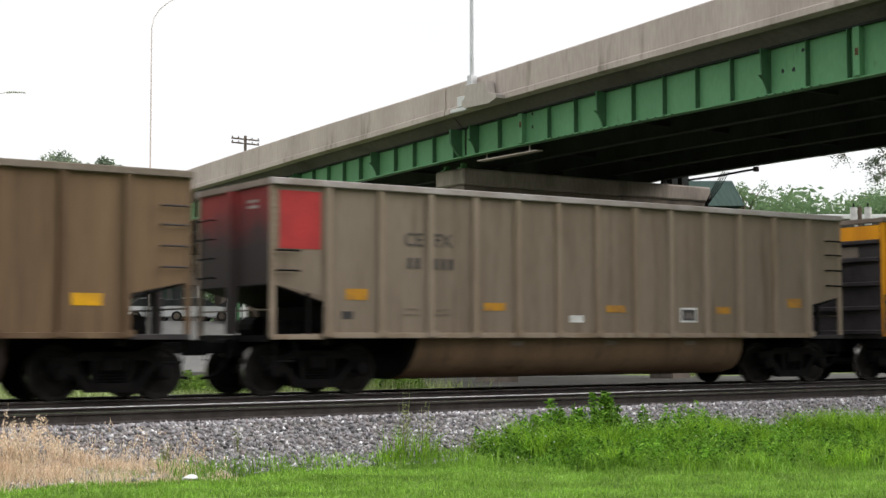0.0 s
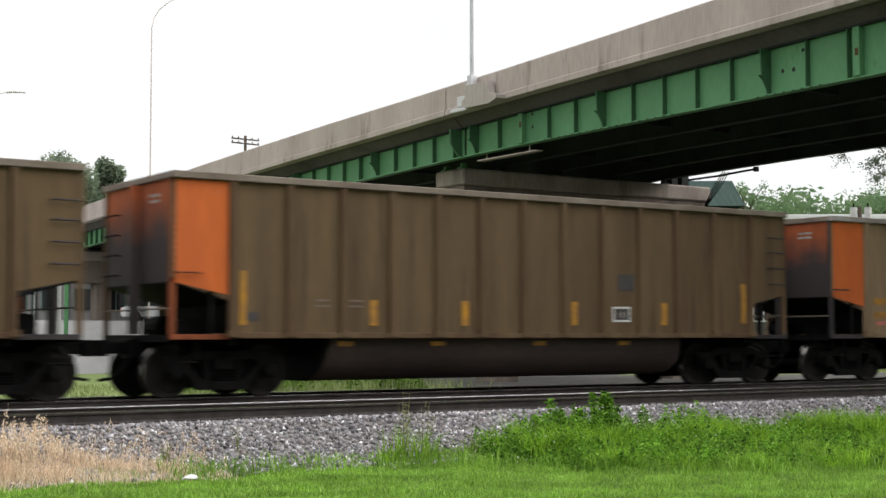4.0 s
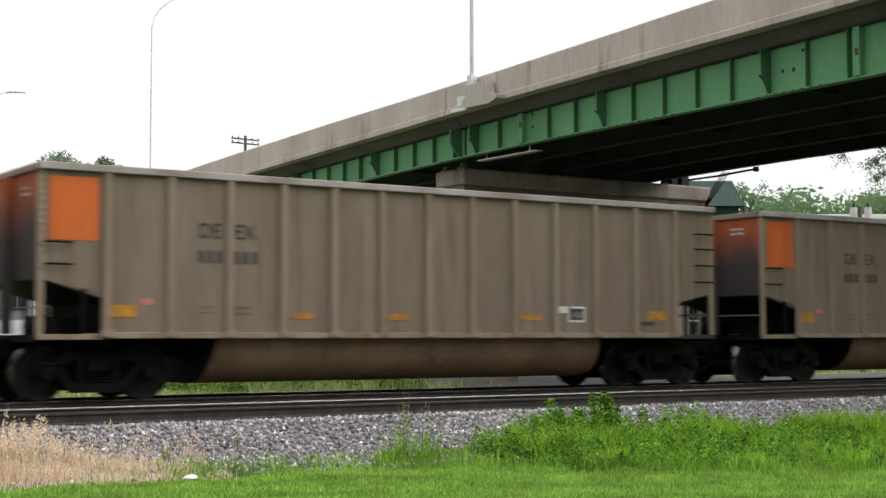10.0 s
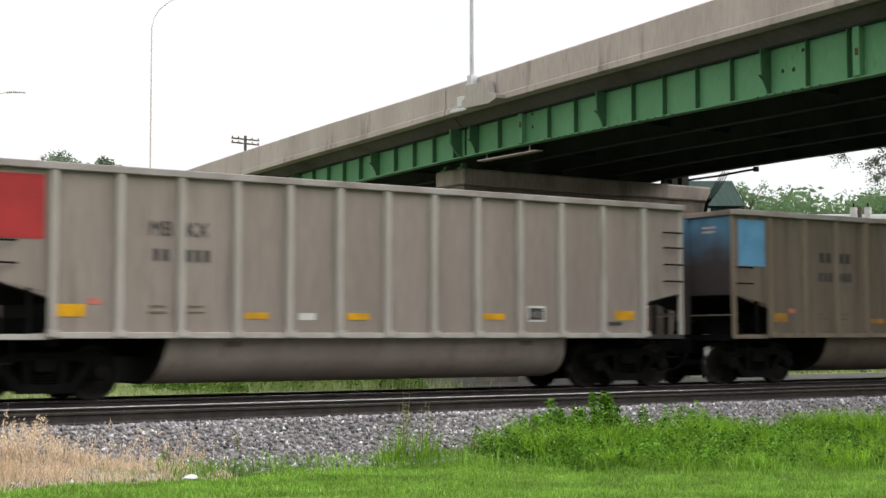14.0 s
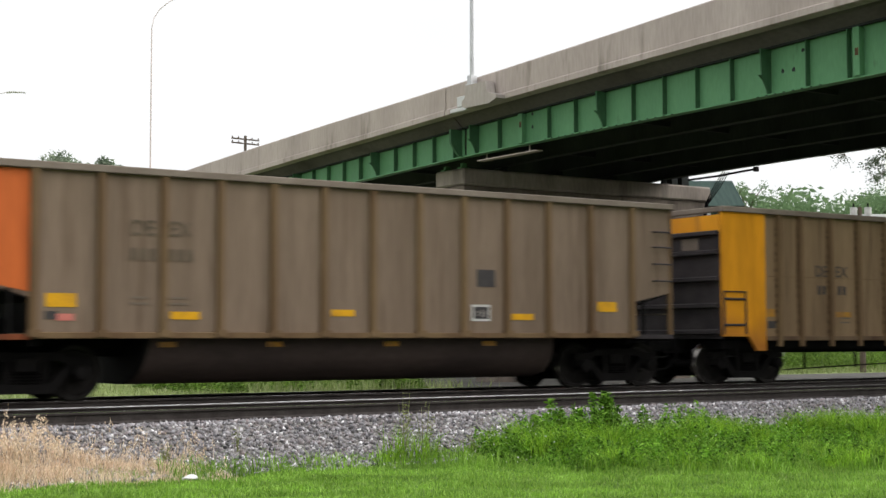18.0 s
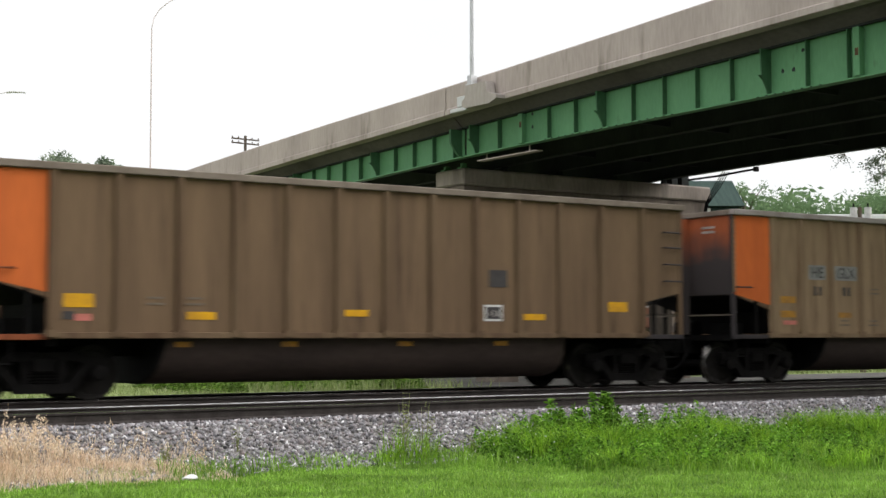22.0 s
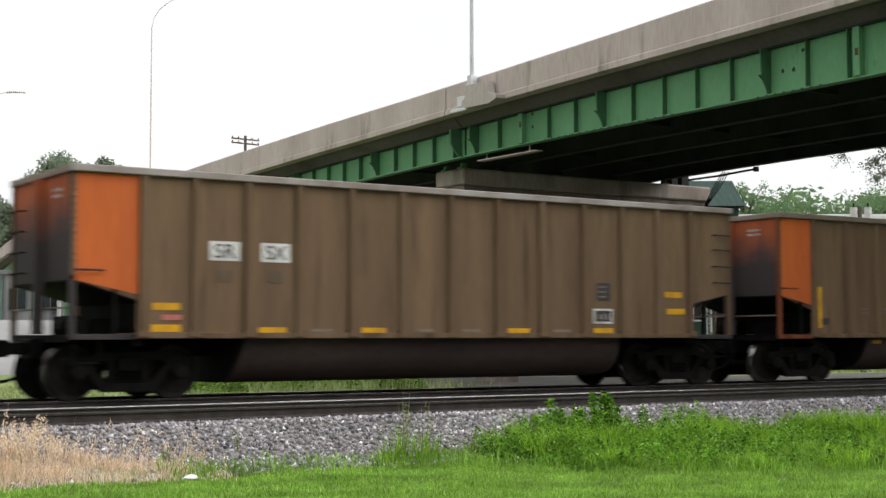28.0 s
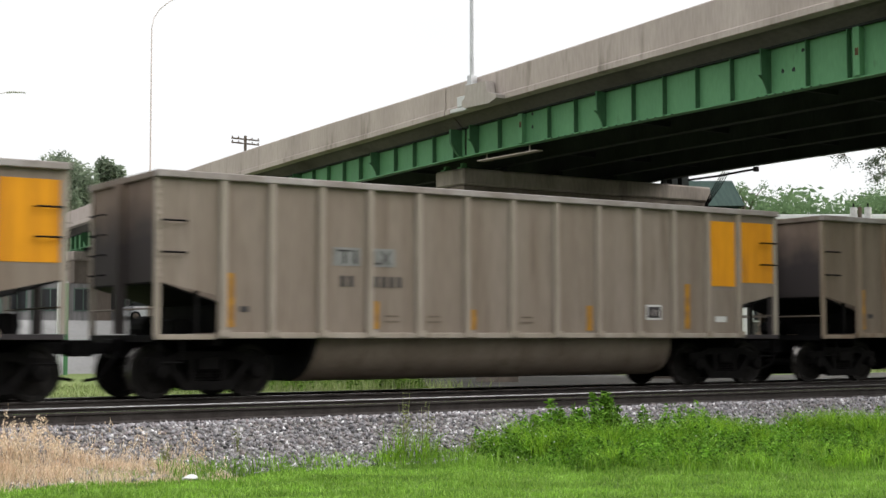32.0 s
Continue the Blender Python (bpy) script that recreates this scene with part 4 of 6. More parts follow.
        for x, z, h in ((-5.98, 1.67, 0.92), (-3.1, 1.44, 0.5), (-0.93, 1.37, 0.38), (1.93, 1.42, 0.5), (4.62, 1.68, 0.95)):
            mark(car, "yellow_stripe", x, z, 0.15, h, Y)
        mark(car, "dark_plate", -5.72, 1.52, 0.17, 0.1, M_MARK)
        mark(car, "white_mark", 5.6, 1.42, 0.32, 0.12, M_WHITE)
        label_box(car, 3.66, 1.55)
        for x in (-2.75, -1.83, 0.35):
            stencil(car, x, 1.37)
    if style in ("bay", "panel"):
        stencil(car, -4.46, 1.5 if style == "panel" else 1.64)
        stencil(car, -3.77, 1.5 if style == "panel" else 1.64)
    tub = M_YFADE if style == "bay" else M_CHORDB
    for x in (-3.9, -1.9, 0.5, 2.7) if style == "bay" and "rim" not in extra else (-1.9, 0.5, 2.7) if "early" in extra else (-3.0, 3.3) if style == "panel" else ():
        mark(car, "tub_mark", x, 0.92, 0.3, 0.09, tub, -1.37)


def hopper(body, patch, style, extra, words, counts, label):
    """A coal car with a rounded tub under the side sill. patch: a colour; style: 'bay' (first bay painted), 'panel' (a painted square),
    'plates' (white plates behind the lettering) or 'rear' (yellow rear panels)."""
    car = base_car(label)
    grey = body in ("gray", "light", "warm", "ash")
    bay = style in ("bay", "plates")
    end_bars = PATCHDULL[patch] if style == "bay" else M_ENDBLK if bay else RIB[body]
    for s in (-1, 1):
        turn = 0 if s < 0 else 180
        part("side_sheet", H_SIDE, PAINT[body], car, at=pose(0, s * YS, 0))
        for x in RIBS_T if style in ("plates", "rear") else RIBS_H:
            part("rib", H_RIB, RIB[body], car, at=pose(x, s * (YS + 0.012), 0, 0, 0, turn))
        part("side_sill", H_SILL, RIB[body], car, at=pose(0, s * YS, 0, 0, 0, turn))
        part("top_chord", CHORD, M_CHORD if grey or style == "plates" else M_CHORDB, car, at=pose(0, s * YS, 0, 0, 0, turn))
        for e in (-1, 1):
            front = e * s > 0
            part("end_sill", H_ENDSILL, end_bars if front else M_ENDBLK, car, at=pose(0, s * YS, 0, 0, 0, 0 if e > 0 else 180))
            part("corner_post", H_POST, end_bars if front else RIB[body], car, at=pose(e * (END - 0.03), s * (YS - 0.02), 0))
            part("end_strut", H_POST2, None, car, at=pose(e * (END - 0.75), s * (YS - 0.05), 0))
            if style == "rear":
                zs = (2.45, 2.98) if front else (2.62, 3.1)
            elif front:
                zs = (2.12,) if bay else (2.2, 2.55)
            else:
                zs = (2.2, 2.55, 2.9, 3.22)
            for z in zs:
                part("ladder_rung", RUNG, M_BLACK if grey else end_bars if front and style == "bay" else M_ENDBLK, car, at=pose(e * (END - 0.3), s * (YS + 0.01), z, 0, 0, turn))
            part("sill_step", STEP, None, car, at=pose(e * (END - 0.3), s * (YS - 0.05), 0))
        part("corner_rivets", RIVETS, RIB[body], car, at=pose(-END * (1 if s < 0 else -1), s * (YS + 0.013), 0, 0, 0, turn))
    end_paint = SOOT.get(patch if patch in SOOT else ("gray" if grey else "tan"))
    if patch in SOOT:
        for z in (3.46, 3.36):
            part("end_lettering", END_BAR, None, car, at=pose(-END + 0.018, -0.75, z))
    for e in (-1, 1):
        turn = 0 if e > 0 else 180
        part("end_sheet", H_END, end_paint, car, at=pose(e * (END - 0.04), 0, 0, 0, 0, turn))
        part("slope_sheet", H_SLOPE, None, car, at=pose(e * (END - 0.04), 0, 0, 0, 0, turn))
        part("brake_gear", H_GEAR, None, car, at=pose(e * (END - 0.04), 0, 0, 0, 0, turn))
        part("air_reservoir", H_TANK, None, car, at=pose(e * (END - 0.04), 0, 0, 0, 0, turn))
        part("end_handrail", H_HAND, None, car, at=pose(e * (END - 0.02), 0, 0))
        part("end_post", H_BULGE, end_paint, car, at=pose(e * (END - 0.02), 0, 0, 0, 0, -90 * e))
        part("end_chord", ENDCHORD, M_CHORDB, car, at=pose(e * (END - 0.02), 0, 0, 0, 0, turn))
        part("end_deck", H_DECK, None, car, at=pose(0, 0, 0, 0, 0, turn))
        for k in range(4):
            part("grab_iron", ENDRUNG, None, car, at=pose(e * (END - 0.02), -1.1 * e, 2.15 + 0.36 * k, 0, 0, turn))
    part("floor", H_FLOOR, None, car)
    part("centre_sill", CENTRE, None, car)
    tub = M_TUB if bay else PAINT["ash"] if style == "rear" or ("late" in extra and body == "gray") else PAINT["brown"] if "early" in extra or "late" in extra else PAINT[body]
    part("tub", H_TUB, tub, car)
    # the tub's end wall is coloured black for its shaded side
    part("tub_end", H_TUBEND, None, car, "black end wall with its shade in the colour")
    if bay:
        part("painted_bay", H_BAY, PATCH[patch], car, "bright " + patch + " end bay", pose(0, -YS - 0.016, 0))
    elif style == "panel":
        part("painted_panel", mark_plate(0.82, 1.02), PATCH[patch], car, "bright " + patch + " square panel", pose(-6.77, -YS - 0.016, 3.1))
    hopper_marks(car, body, style, extra)
    if words:
        if style == "plates":
            lettering(car, words, counts, M_MARK, (-4.65, -3.68), 2.5, M_PALE if body == "tan" else M_WHITE, 0.42, M_MARKFADE if body != "tan" else M_MARK)
        elif style == "rear":
            lettering(car, words, counts, M_MARK, (-3.7, -2.96), 2.48, M_PALE, 0.44)
        else:
            lettering(car, words, counts, M_MARK if grey else M_MARKFADE, (-4.4, -3.74), 2.84, None, 0.44)
    return car, add_running_gear(car)


END_BAR = data_of(boxes((-0.004, 0.004, -0.2, 0.2, -0.025, 0.025)), "end_lettering", M_SPRAY)
H_BAY = data_of(prism([(-END, 1.97), (-6.26, 1.75), (-6.2, 1.74), (-6.2, 3.69), (-END, 3.69)], -0.004, 0.004), "painted_bay", PATCH["orange"])

# shared meshes of the flat-floored gondola
G_SIDE = data_of(boxes((-6.07, END - 0.1, -0.012, 0.012, 1.05, 3.76)), "side_sheet", PAINT["tan"])
G_CORNER = data_of(prism([(-END - 0.05, 1.05), (-6.6, 1.05), (-6.36, 0.74), (-6.08, 0.74), (-6.08, 3.76), (-END - 0.05, 3.76)], -0.05, 0.03), "corner_panel", PATCH["yellow"])
G_BOLTS = [(s * 0.085 - 0.02, s * 0.085 + 0.02, -0.03, -0.011, 1.12 + k * 0.19 + 0.03 * (k % 3), 1.2 + k * 0.19 + 0.03 * (k % 3)) for k in range(13) for s in (-1,)]
G_RIB = data_of(prism([(-0.05, 0.0), (-0.05, -0.085), (0.05, -0.085), (0.05, 0.0)], 0.83, 3.75, "z", boxes((-0.1, 0.1, -0.012, 0.0, 1.07, 3.74), *G_BOLTS)), "rib", RIB["tan"], M_DASH)
for face in G_RIB.polygons:
    if 0.06 < abs(face.center.x) and 0.01 < -face.center.y < 0.032 and face.area < 0.01:
        face.material_index = 1
G_SILL = data_of(boxes((-6.05, END, -0.05, 0.05, 0.96, 1.06), bevel=0.008), "side_sill", RIB["tan"])
G_END = data_of(boxes((-0.03, 0.03, -1.46, 1.46, 1.0, 3.7)), "end_sheet", M_ENDBLK)
G_ENDTOP = data_of(boxes((0.031, 0.04, -1.46, 1.46, 3.32, 3.69)), "end_band", PATCH["yellow"])
G_ENDRIB = data_of(prism([(0.03, -0.06), (0.13, -0.035), (0.13, 0.035), (0.03, 0.06)], -1.44, 1.44, "y"), "end_rib", M_ENDBLK)
G_UNDER = data_of(boxes((-7.2, 7.2, -0.35, 0.35, 0.68, 1.0), (-7.2, 7.2, -1.3, 1.3, 0.78, 0.96)), "underframe", M_BLACK)
G_CYL = data_of(tube([(1.15, -0.75, 0.55), (1.2, -0.75, 0.55), (1.95, -0.75, 0.55), (2.0, -0.75, 0.55)], 0.22, 12), "brake_cylinder", M_BLACK)
G_VALVE = data_of(boxes((0.2, 0.75, -1.0, -0.55, 0.5, 0.8), bevel=0.03), "valve_box", M_BLACK)
G_TRAP = data_of(boxes((2.3, 2.5, -0.95, -0.7, 0.55, 0.8), bevel=0.03), "dirt_collector", M_BLACK)
G_ROD = data_of(tube([(-4.9, -0.95, 0.3), (-1.0, -0.95, 0.42), (-0.7, -0.95, 0.44)], 0.016, 5), "brake_rod", M_BLACK)
G_ROD2 = data_of(tube([(2.0, -0.75, 0.55), (4.9, -0.8, 0.62)], 0.016, 5, tube([(2.0, -0.75, 0.5), (4.9, -0.8, 0.35)], 0.016, 5)), "brake_rod", M_BLACK)
G_HANG = data_of(boxes((-0.02, 0.02, -0.97, -0.93, 0.32, 0.79)), "rod_hanger", M_BLACK)
frame_bm = bmesh.new()
for bar in ([(-END - 0.04, 0, 1.1), (-END - 0.04, 0, 2.02), (-END + 0.62, 0, 2.02), (-END + 0.62, 0, 1.1)], [(-END - 0.04, 0, 1.3), (-END + 0.62, 0, 1.3)], [(-END - 0.04, 0, 1.86), (-END + 0.62, 0, 1.86)]):
    tube(bar, 0.028, 5, frame_bm)
G_FRAME = data_of(frame_bm, "platform_rail", M_ENDBLK)
G_SEAM = data_of(boxes((-6.05, END - 0.15, -0.004, 0.004, -0.006, 0.006)), "weld_seam", RIB["dark"])
G_LADDER = data_of(boxes((-0.025, 0.025, -0.06, 0.0, 1.08, 3.74)), "ladder_rail", M_ENDBLK)
G_PLATE = data_of(boxes((-0.004, 0.004, -0.26, 0.26, -0.13, 0.13)), "end_plate", M_CHORDB)
G_FLOOR = data_of(boxes((-7.3, 7.3, -1.46, 1.46, 1.02, 1.05)), "floor", M_BLACK)


def scrawl(seed, w, h, strokes, paint=M_SPRAY, thick=1.0):
    """Thin looping spray strokes within a field of that size."""
    r = random.Random(seed)
    bm = bmesh.new()
    line, x, z, a = [], -w / 2, 0.0, 0.0
    for k in range(strokes):
        spin, drift = r.choice((-1, 1)) * r.uniform(0.5, 0.9), -w / 2 + w * (k + 0.7) / strokes
        for i in range(14):
            line.append((x, z))
            a += spin + r.gauss(0, 0.35)
            x = min(w / 2, max(-w / 2, x + 0.17 * w * math.cos(a) + 0.12 * (drift - x)))
            z = min(h / 2, max(-h / 2, z + 0.26 * h * math.sin(a) - 0.1 * z))
    rows = []
    for (x0, z0), (x1, z1) in zip(line, line[1:]):
        d = Vector((x1 - x0, z1 - z0))
        if d.length > 0.01:
            n = Vector((-d.y, d.x)).normalized() * r.uniform(0.009, 0.017) * thick
            rows.append((bm.verts.new((x0 + n.x, 0, z0 + n.y)), bm.verts.new((x0 - n.x, 0, z0 - n.y))))
    for p, q in zip(rows, rows[1:]):
        bm.faces.new((p[0], p[1], q[1], q[0]))
    bmesh.ops.solidify(bm, geom=bm.faces[:], thickness=0.002)
    return data_of(bm, "graffiti", paint)


SCRAWLS = [(scrawl(3, 0.75, 0.66, 3), -0.6, 1.6), (scrawl(8, 0.66, 0.62, 3), 0.4, 1.73), (scrawl(5, 0.46, 0.3, 2), 2.24, 1.75), (scrawl(12, 0.74, 0.56, 3), 4.28, 1.9)]
SCRAWLS_LOW = [(scrawl(21, 0.62, 0.64, 5, M_WHITE, 2.0), 2.36, 1.48), (scrawl(27, 0.62, 0.68, 5, M_WHITE, 2.0), 4.27, 1.47)]


def gondola(body, label, words, counts, yellow, graffiti="", rear_panel=False):
    car = base_car(label)
    grimy = body in ("dark", "brown")
    for s in (-1, 1):
        turn = 0 if s < 0 else 180
        part("side_sheet", G_SIDE, PAINT["sand" if body == "tan" else body], car, at=pose(0, s * YS, 0))
        part("weld_seam", G_SEAM, RIB["drab" if not grimy else "brown"], car, at=pose(0, s * (YS + 0.014), 2.38))
        part("corner_panel", G_CORNER, M_YRUST if rear_panel else M_YCORNER, car, "yellow end bay, rusty below" if rear_panel else "bright yellow end bay", pose(0, s * YS, 0))
        for x in RIBS_G:
            part("rib", G_RIB, RIB["dark" if grimy else "drab"], car, at=pose(x, s * (YS + 0.012), 0, 0, 0, turn))
        part("side_sill", G_SILL, RIB["dark" if grimy else "brown"], car, at=pose(0, s * YS, 0))
        part("top_chord", CHORD, M_CHORDB, car, at=pose(-0.06, s * YS, 0.05, 0, 0, turn))
        for x in (END - 0.52, END - 0.14):
            part("ladder_rail", G_LADDER, None, car, at=pose(x, s * (YS + 0.012) + (0.0 if s < 0 else 0.06), 0))
        for k in range(7):
            part("ladder_rung", RUNG, M_ENDBLK, car, at=pose(END - 0.33, s * (YS + 0.01), 1.3 + k * 0.36, 0, 0, turn))
        for e in (-1, 1):
            part("sill_step", STEP, None, car, at=pose(e * (END - 0.25), s * (YS - 0.05), 0))
    for e in (-1, 1):
        turn = 0 if e > 0 else 180
        x = END - 0.16 if e > 0 else -END - 0.02
        part("end_sheet", G_END, None, car, "black ribbed end wall", pose(x, 0, 0))
        part("end_band", G_ENDTOP, None, car, at=pose(x, 0, 0, 0, 0, turn))
        for z in (1.15, 1.72, 2.3, 2.88, 3.3):
            part("end_rib", G_ENDRIB, None, car, at=pose(x, 0, z, 0, 0, turn))
        part("end_chord", ENDCHORD, M_CHORDB, car, at=pose(x, 0, 0.05, 0, 0, turn))
        part("end_plate", G_PLATE, None, car, "dull pale lettering plate", pose(x + e * 0.035, -0.55, 3.08))
    for s in (-1, 1):
        part("platform_rail", G_FRAME, None, car, at=pose(0, s * (YS + 0.06), 0))
    part("floor", G_FLOOR, None, car)
    part("underframe", G_UNDER, None, car)
    part("brake_cylinder", G_CYL, None, car)
    part("valve_box", G_VALVE, None, car)
    part("dirt_collector", G_TRAP, None, car)
    part("brake_rod", G_ROD, None, car)
    part("brake_rod", G_ROD2, None, car)
    for x in (-4.2, -2.45, -0.72):
        part("rod_hanger", G_HANG, None, car, at=pose(x, 0, 0))
    if rear_panel:
        part("pale_patch", mark_plate(0.86, 1.62), PAINT["tan"], car, "paler replaced side sheet", pose(-4.44, -YS - 0.0135, 1.9))
        part("painted_panel", mark_plate(0.42, 1.15), PATCH["lemon"], car, "yellow panel", pose(6.58, -YS - 0.03, 2.98))
    lettering(car, words, counts, M_MARKG if grimy else M_MARK, (-4.23, -3.55), 2.53, None, 0.43)
    mark(car, "dark_plate", -5.86, 1.31, 0.26, 0.16, M_MARK)
    for i, (x, z) in enumerate(yellow):
        mark(car, "yellow_mark", x, z, 0.52 if abs(x) < 5.5 else 0.42, 0.12 if abs(x) < 5.5 else 0.17, M_YMARK if grimy else M_YFADE)
    label_pair(car, 3.34, 1.42)
    dark_plate(car, 3.37, 2.12, 0.4, 0.34, 2)
    mark(car, "white_mark", 5.83, 1.38, 0.27, 0.08, M_WHITE)
    stencil(car, -3.45, 1.42)
    for data, x, z in {"wide": SCRAWLS, "low": SCRAWLS_LOW}.get(graffiti, ()):
        part("graffiti", data, None, car, "thin white spray paint scrawl", pose(x, -YS - 0.016, z))
    return car, add_running_gear(car)


COLOUR = {"tan": "dusty tan", "drab": "drab tan", "dun": "dull tan", "brown": "dirt-brown", "dark": "grimy brown", "gray": "pale grey", "warm": "dusty grey", "light": "light grey", "ash": "ash-grey"}


def hop_label(body, patch, style, extra):
    tail = {"bay": "with a bright " + patch + " end bay", "panel": "with a square " + patch + " panel",
            "plates": patch + " bay, white plates", "rear": "with yellow rear panels"}[style]
    return COLOUR[body] + " ribbed tub-bottomed coal car " + ("with " + patch + " bay and yellow stripes" if "bars" in extra else tail)


def gon_label(body, graffiti, rear):
    return COLOUR[body] + " ribbed gondola, yellow end bay" + (", white graffiti" if graffiti else "") + (", yellow rear panel" if rear else "")


DE, ODD = ("DE", "EX"), ("**", "**")
HOPPERS = {-1: ("brown", "orange", "bay", "", ODD, (3, 3)), 0: ("warm", "red", "panel", "early worn", ("CE", "FX"), (2, 3)),
           3: ("dark", "amber", "bay", "rim", ODD, (0, 0)), 4: ("dark", "orange", "bay", "bars worn", (), ()),
           5: ("tan", "orange", "plates", "worn", ("HE", "GLX"), (2, 2)), 7: ("gray", "orange", "panel", "late worn", DE, (3, 3)),
           8: ("brown", "orange", "bay", "bare", ODD, (3, 3)), 9: ("dark", "orange", "bay", "shifted", ODD, (0, 2)),
           10: ("warm", "orange", "panel", "late worn", DE, (3, 3)), 11: ("warm", "orange", "panel", "late worn", DE, (3, 3)),
           12: ("light", "red", "panel", "", ("GG", "PX"), (3, 3)), 13: ("brown", "orange", "bay", "", DE, (3, 3)),
           14: ("light", "red", "panel", "", ("MB", "KX"), (2, 3)), 15: ("ash", "blue", "panel", "worn", ODD, (3, 3)),
           16: ("drab", "orange", "bay", "rim", ODD, (0, 0)), 17: ("brown", "orange", "plates", "patched", ("SR", "SX"), (2, 2)),
           18: ("drab", "orange", "bay", "", DE, (3, 3)), 21: ("gray", "orange", "panel", "late worn", DE, (3, 3)),
           22: ("brown", "orange", "bay", "", (), ()), 23: ("tan", "orange", "plates", "worn", ("HE", "GLX"), (2, 2)),
           28: ("brown", "orange", "plates", "low", ("SR", "SX"), (2, 2)), 29: ("brown", "orange", "bay", "bars", (), ()),
           31: ("gray", "yellow", "rear", "worn", ("TI", "LX"), (2, 4)), 32: ("gray", "yellow", "rear", "worn", ("TI", "LX"), (2, 4)),
           33: ("warm", "yellow", "rear", "worn", ("TI", "LX"), (2, 4))}
TWO = (2, 2)
GONDOLAS = {1: ("dark", TWO, ((-4.37, 1.55), (-1.72, 1.52), (0.47, 1.51), (6.5, 1.54)), "low", False), 2: ("tan", TWO, ((-3.63, 1.19), (6.42, 1.9)), "", False),
            6: ("tan", TWO, ((-4.25, 1.21), (-0.45, 1.22), (4.4, 1.2), (6.62, 1.86), (6.62, 1.22)), "", False),
            19: ("tan", TWO, ((-5.98, 1.57), (-3.5, 1.55), (-0.6, 1.5), (2.3, 1.5), (5.78, 1.62)), "", False),
            20: ("dark", TWO, ((-4.46, 1.18), (-2.52, 1.18), (0.35, 1.22), (2.3, 1.23), (4.25, 1.22), (6.5, 1.91)), "wide", False),
            24: ("dun", TWO, ((-4.22, 1.57), (-1.5, 1.19), (1.4, 1.21), (4.3, 1.46), (6.6, 1.51)), "", False),
            25: ("tan", TWO, ((-4.31, 1.18), (-1.5, 1.22), (1.4, 1.23), (4.3, 1.21), (6.6, 1.54)), "", False),
            26: ("dun", TWO, ((-4.2, 1.52), (-1.45, 1.46), (1.5, 1.45), (4.4, 1.5)), "", False),
            27: ("tan", TWO, ((-4.2, 1.2), (-1.45, 1.2), (2.36, 1.18), (5.79, 1.65)), "", False),
            30: ("dark", (3, 2), ((-4.37, 1.59), (-1.51, 1.58), (1.37, 1.61), (4.3, 1.61), (6.58, 1.89)), "", True)}


def travelled(t):
    """Metres that the train has gone since the start."""
    return 16.66115 * t - 0.0013896 * t ** 2 - 0.00068188 * t ** 3 + 1.00114e-5 * t ** 4


CARS = {}
for number in range(-1, 34):
    if number in HOPPERS:
        body, patch, style, extra, words, counts = HOPPERS[number]
        car, sets = hopper(body, patch, style, extra, words, counts, hop_label(body, patch, style, extra))
    else:
        body, counts, yellow, graf, rear = GONDOLAS[number]
        car, sets = gondola(body, gon_label(body, graf, rear), DE, counts, yellow, graf, rear)
    car.matrix_basis = pose(18.74 + PITCH * number, 0, 0)
    CARS[number] = (car, sets)


# ---- stones, grass and weeds beside the line ----
rng = np.random.default_rng(7)


def cloud_mesh(name, verts, faces_per, material):
    """One mesh from an (n, k, 3) array of small pieces and the face list of a piece."""
    n, k, _ = verts.shape
    me = bpy.data.meshes.new(name)
    f = np.array(faces_per)
    nf, c = f.shape
    loops = (f[None] + (np.arange(n) * k)[:, None, None]).reshape(-1)
    me.vertices.add(n * k)
    me.vertices.foreach_set("co", verts.reshape(-1).astype(np.float32))
    me.loops.add(n * nf * c)
    me.loops.foreach_set("vertex_index", loops.astype(np.int32))
    me.polygons.add(n * nf)
    me.polygons.foreach_set("loop_start", (np.arange(n * nf) * c).astype(np.int32))
    me.update(calc_edges=True)
    me.materials.append(material)
    return me


def shoulder(y):
    return np.interp(y, [-6.9, -6.2, -5.2, 2.6, 4.4], [-0.75, -0.6, -0.2, -0.2, -0.5])


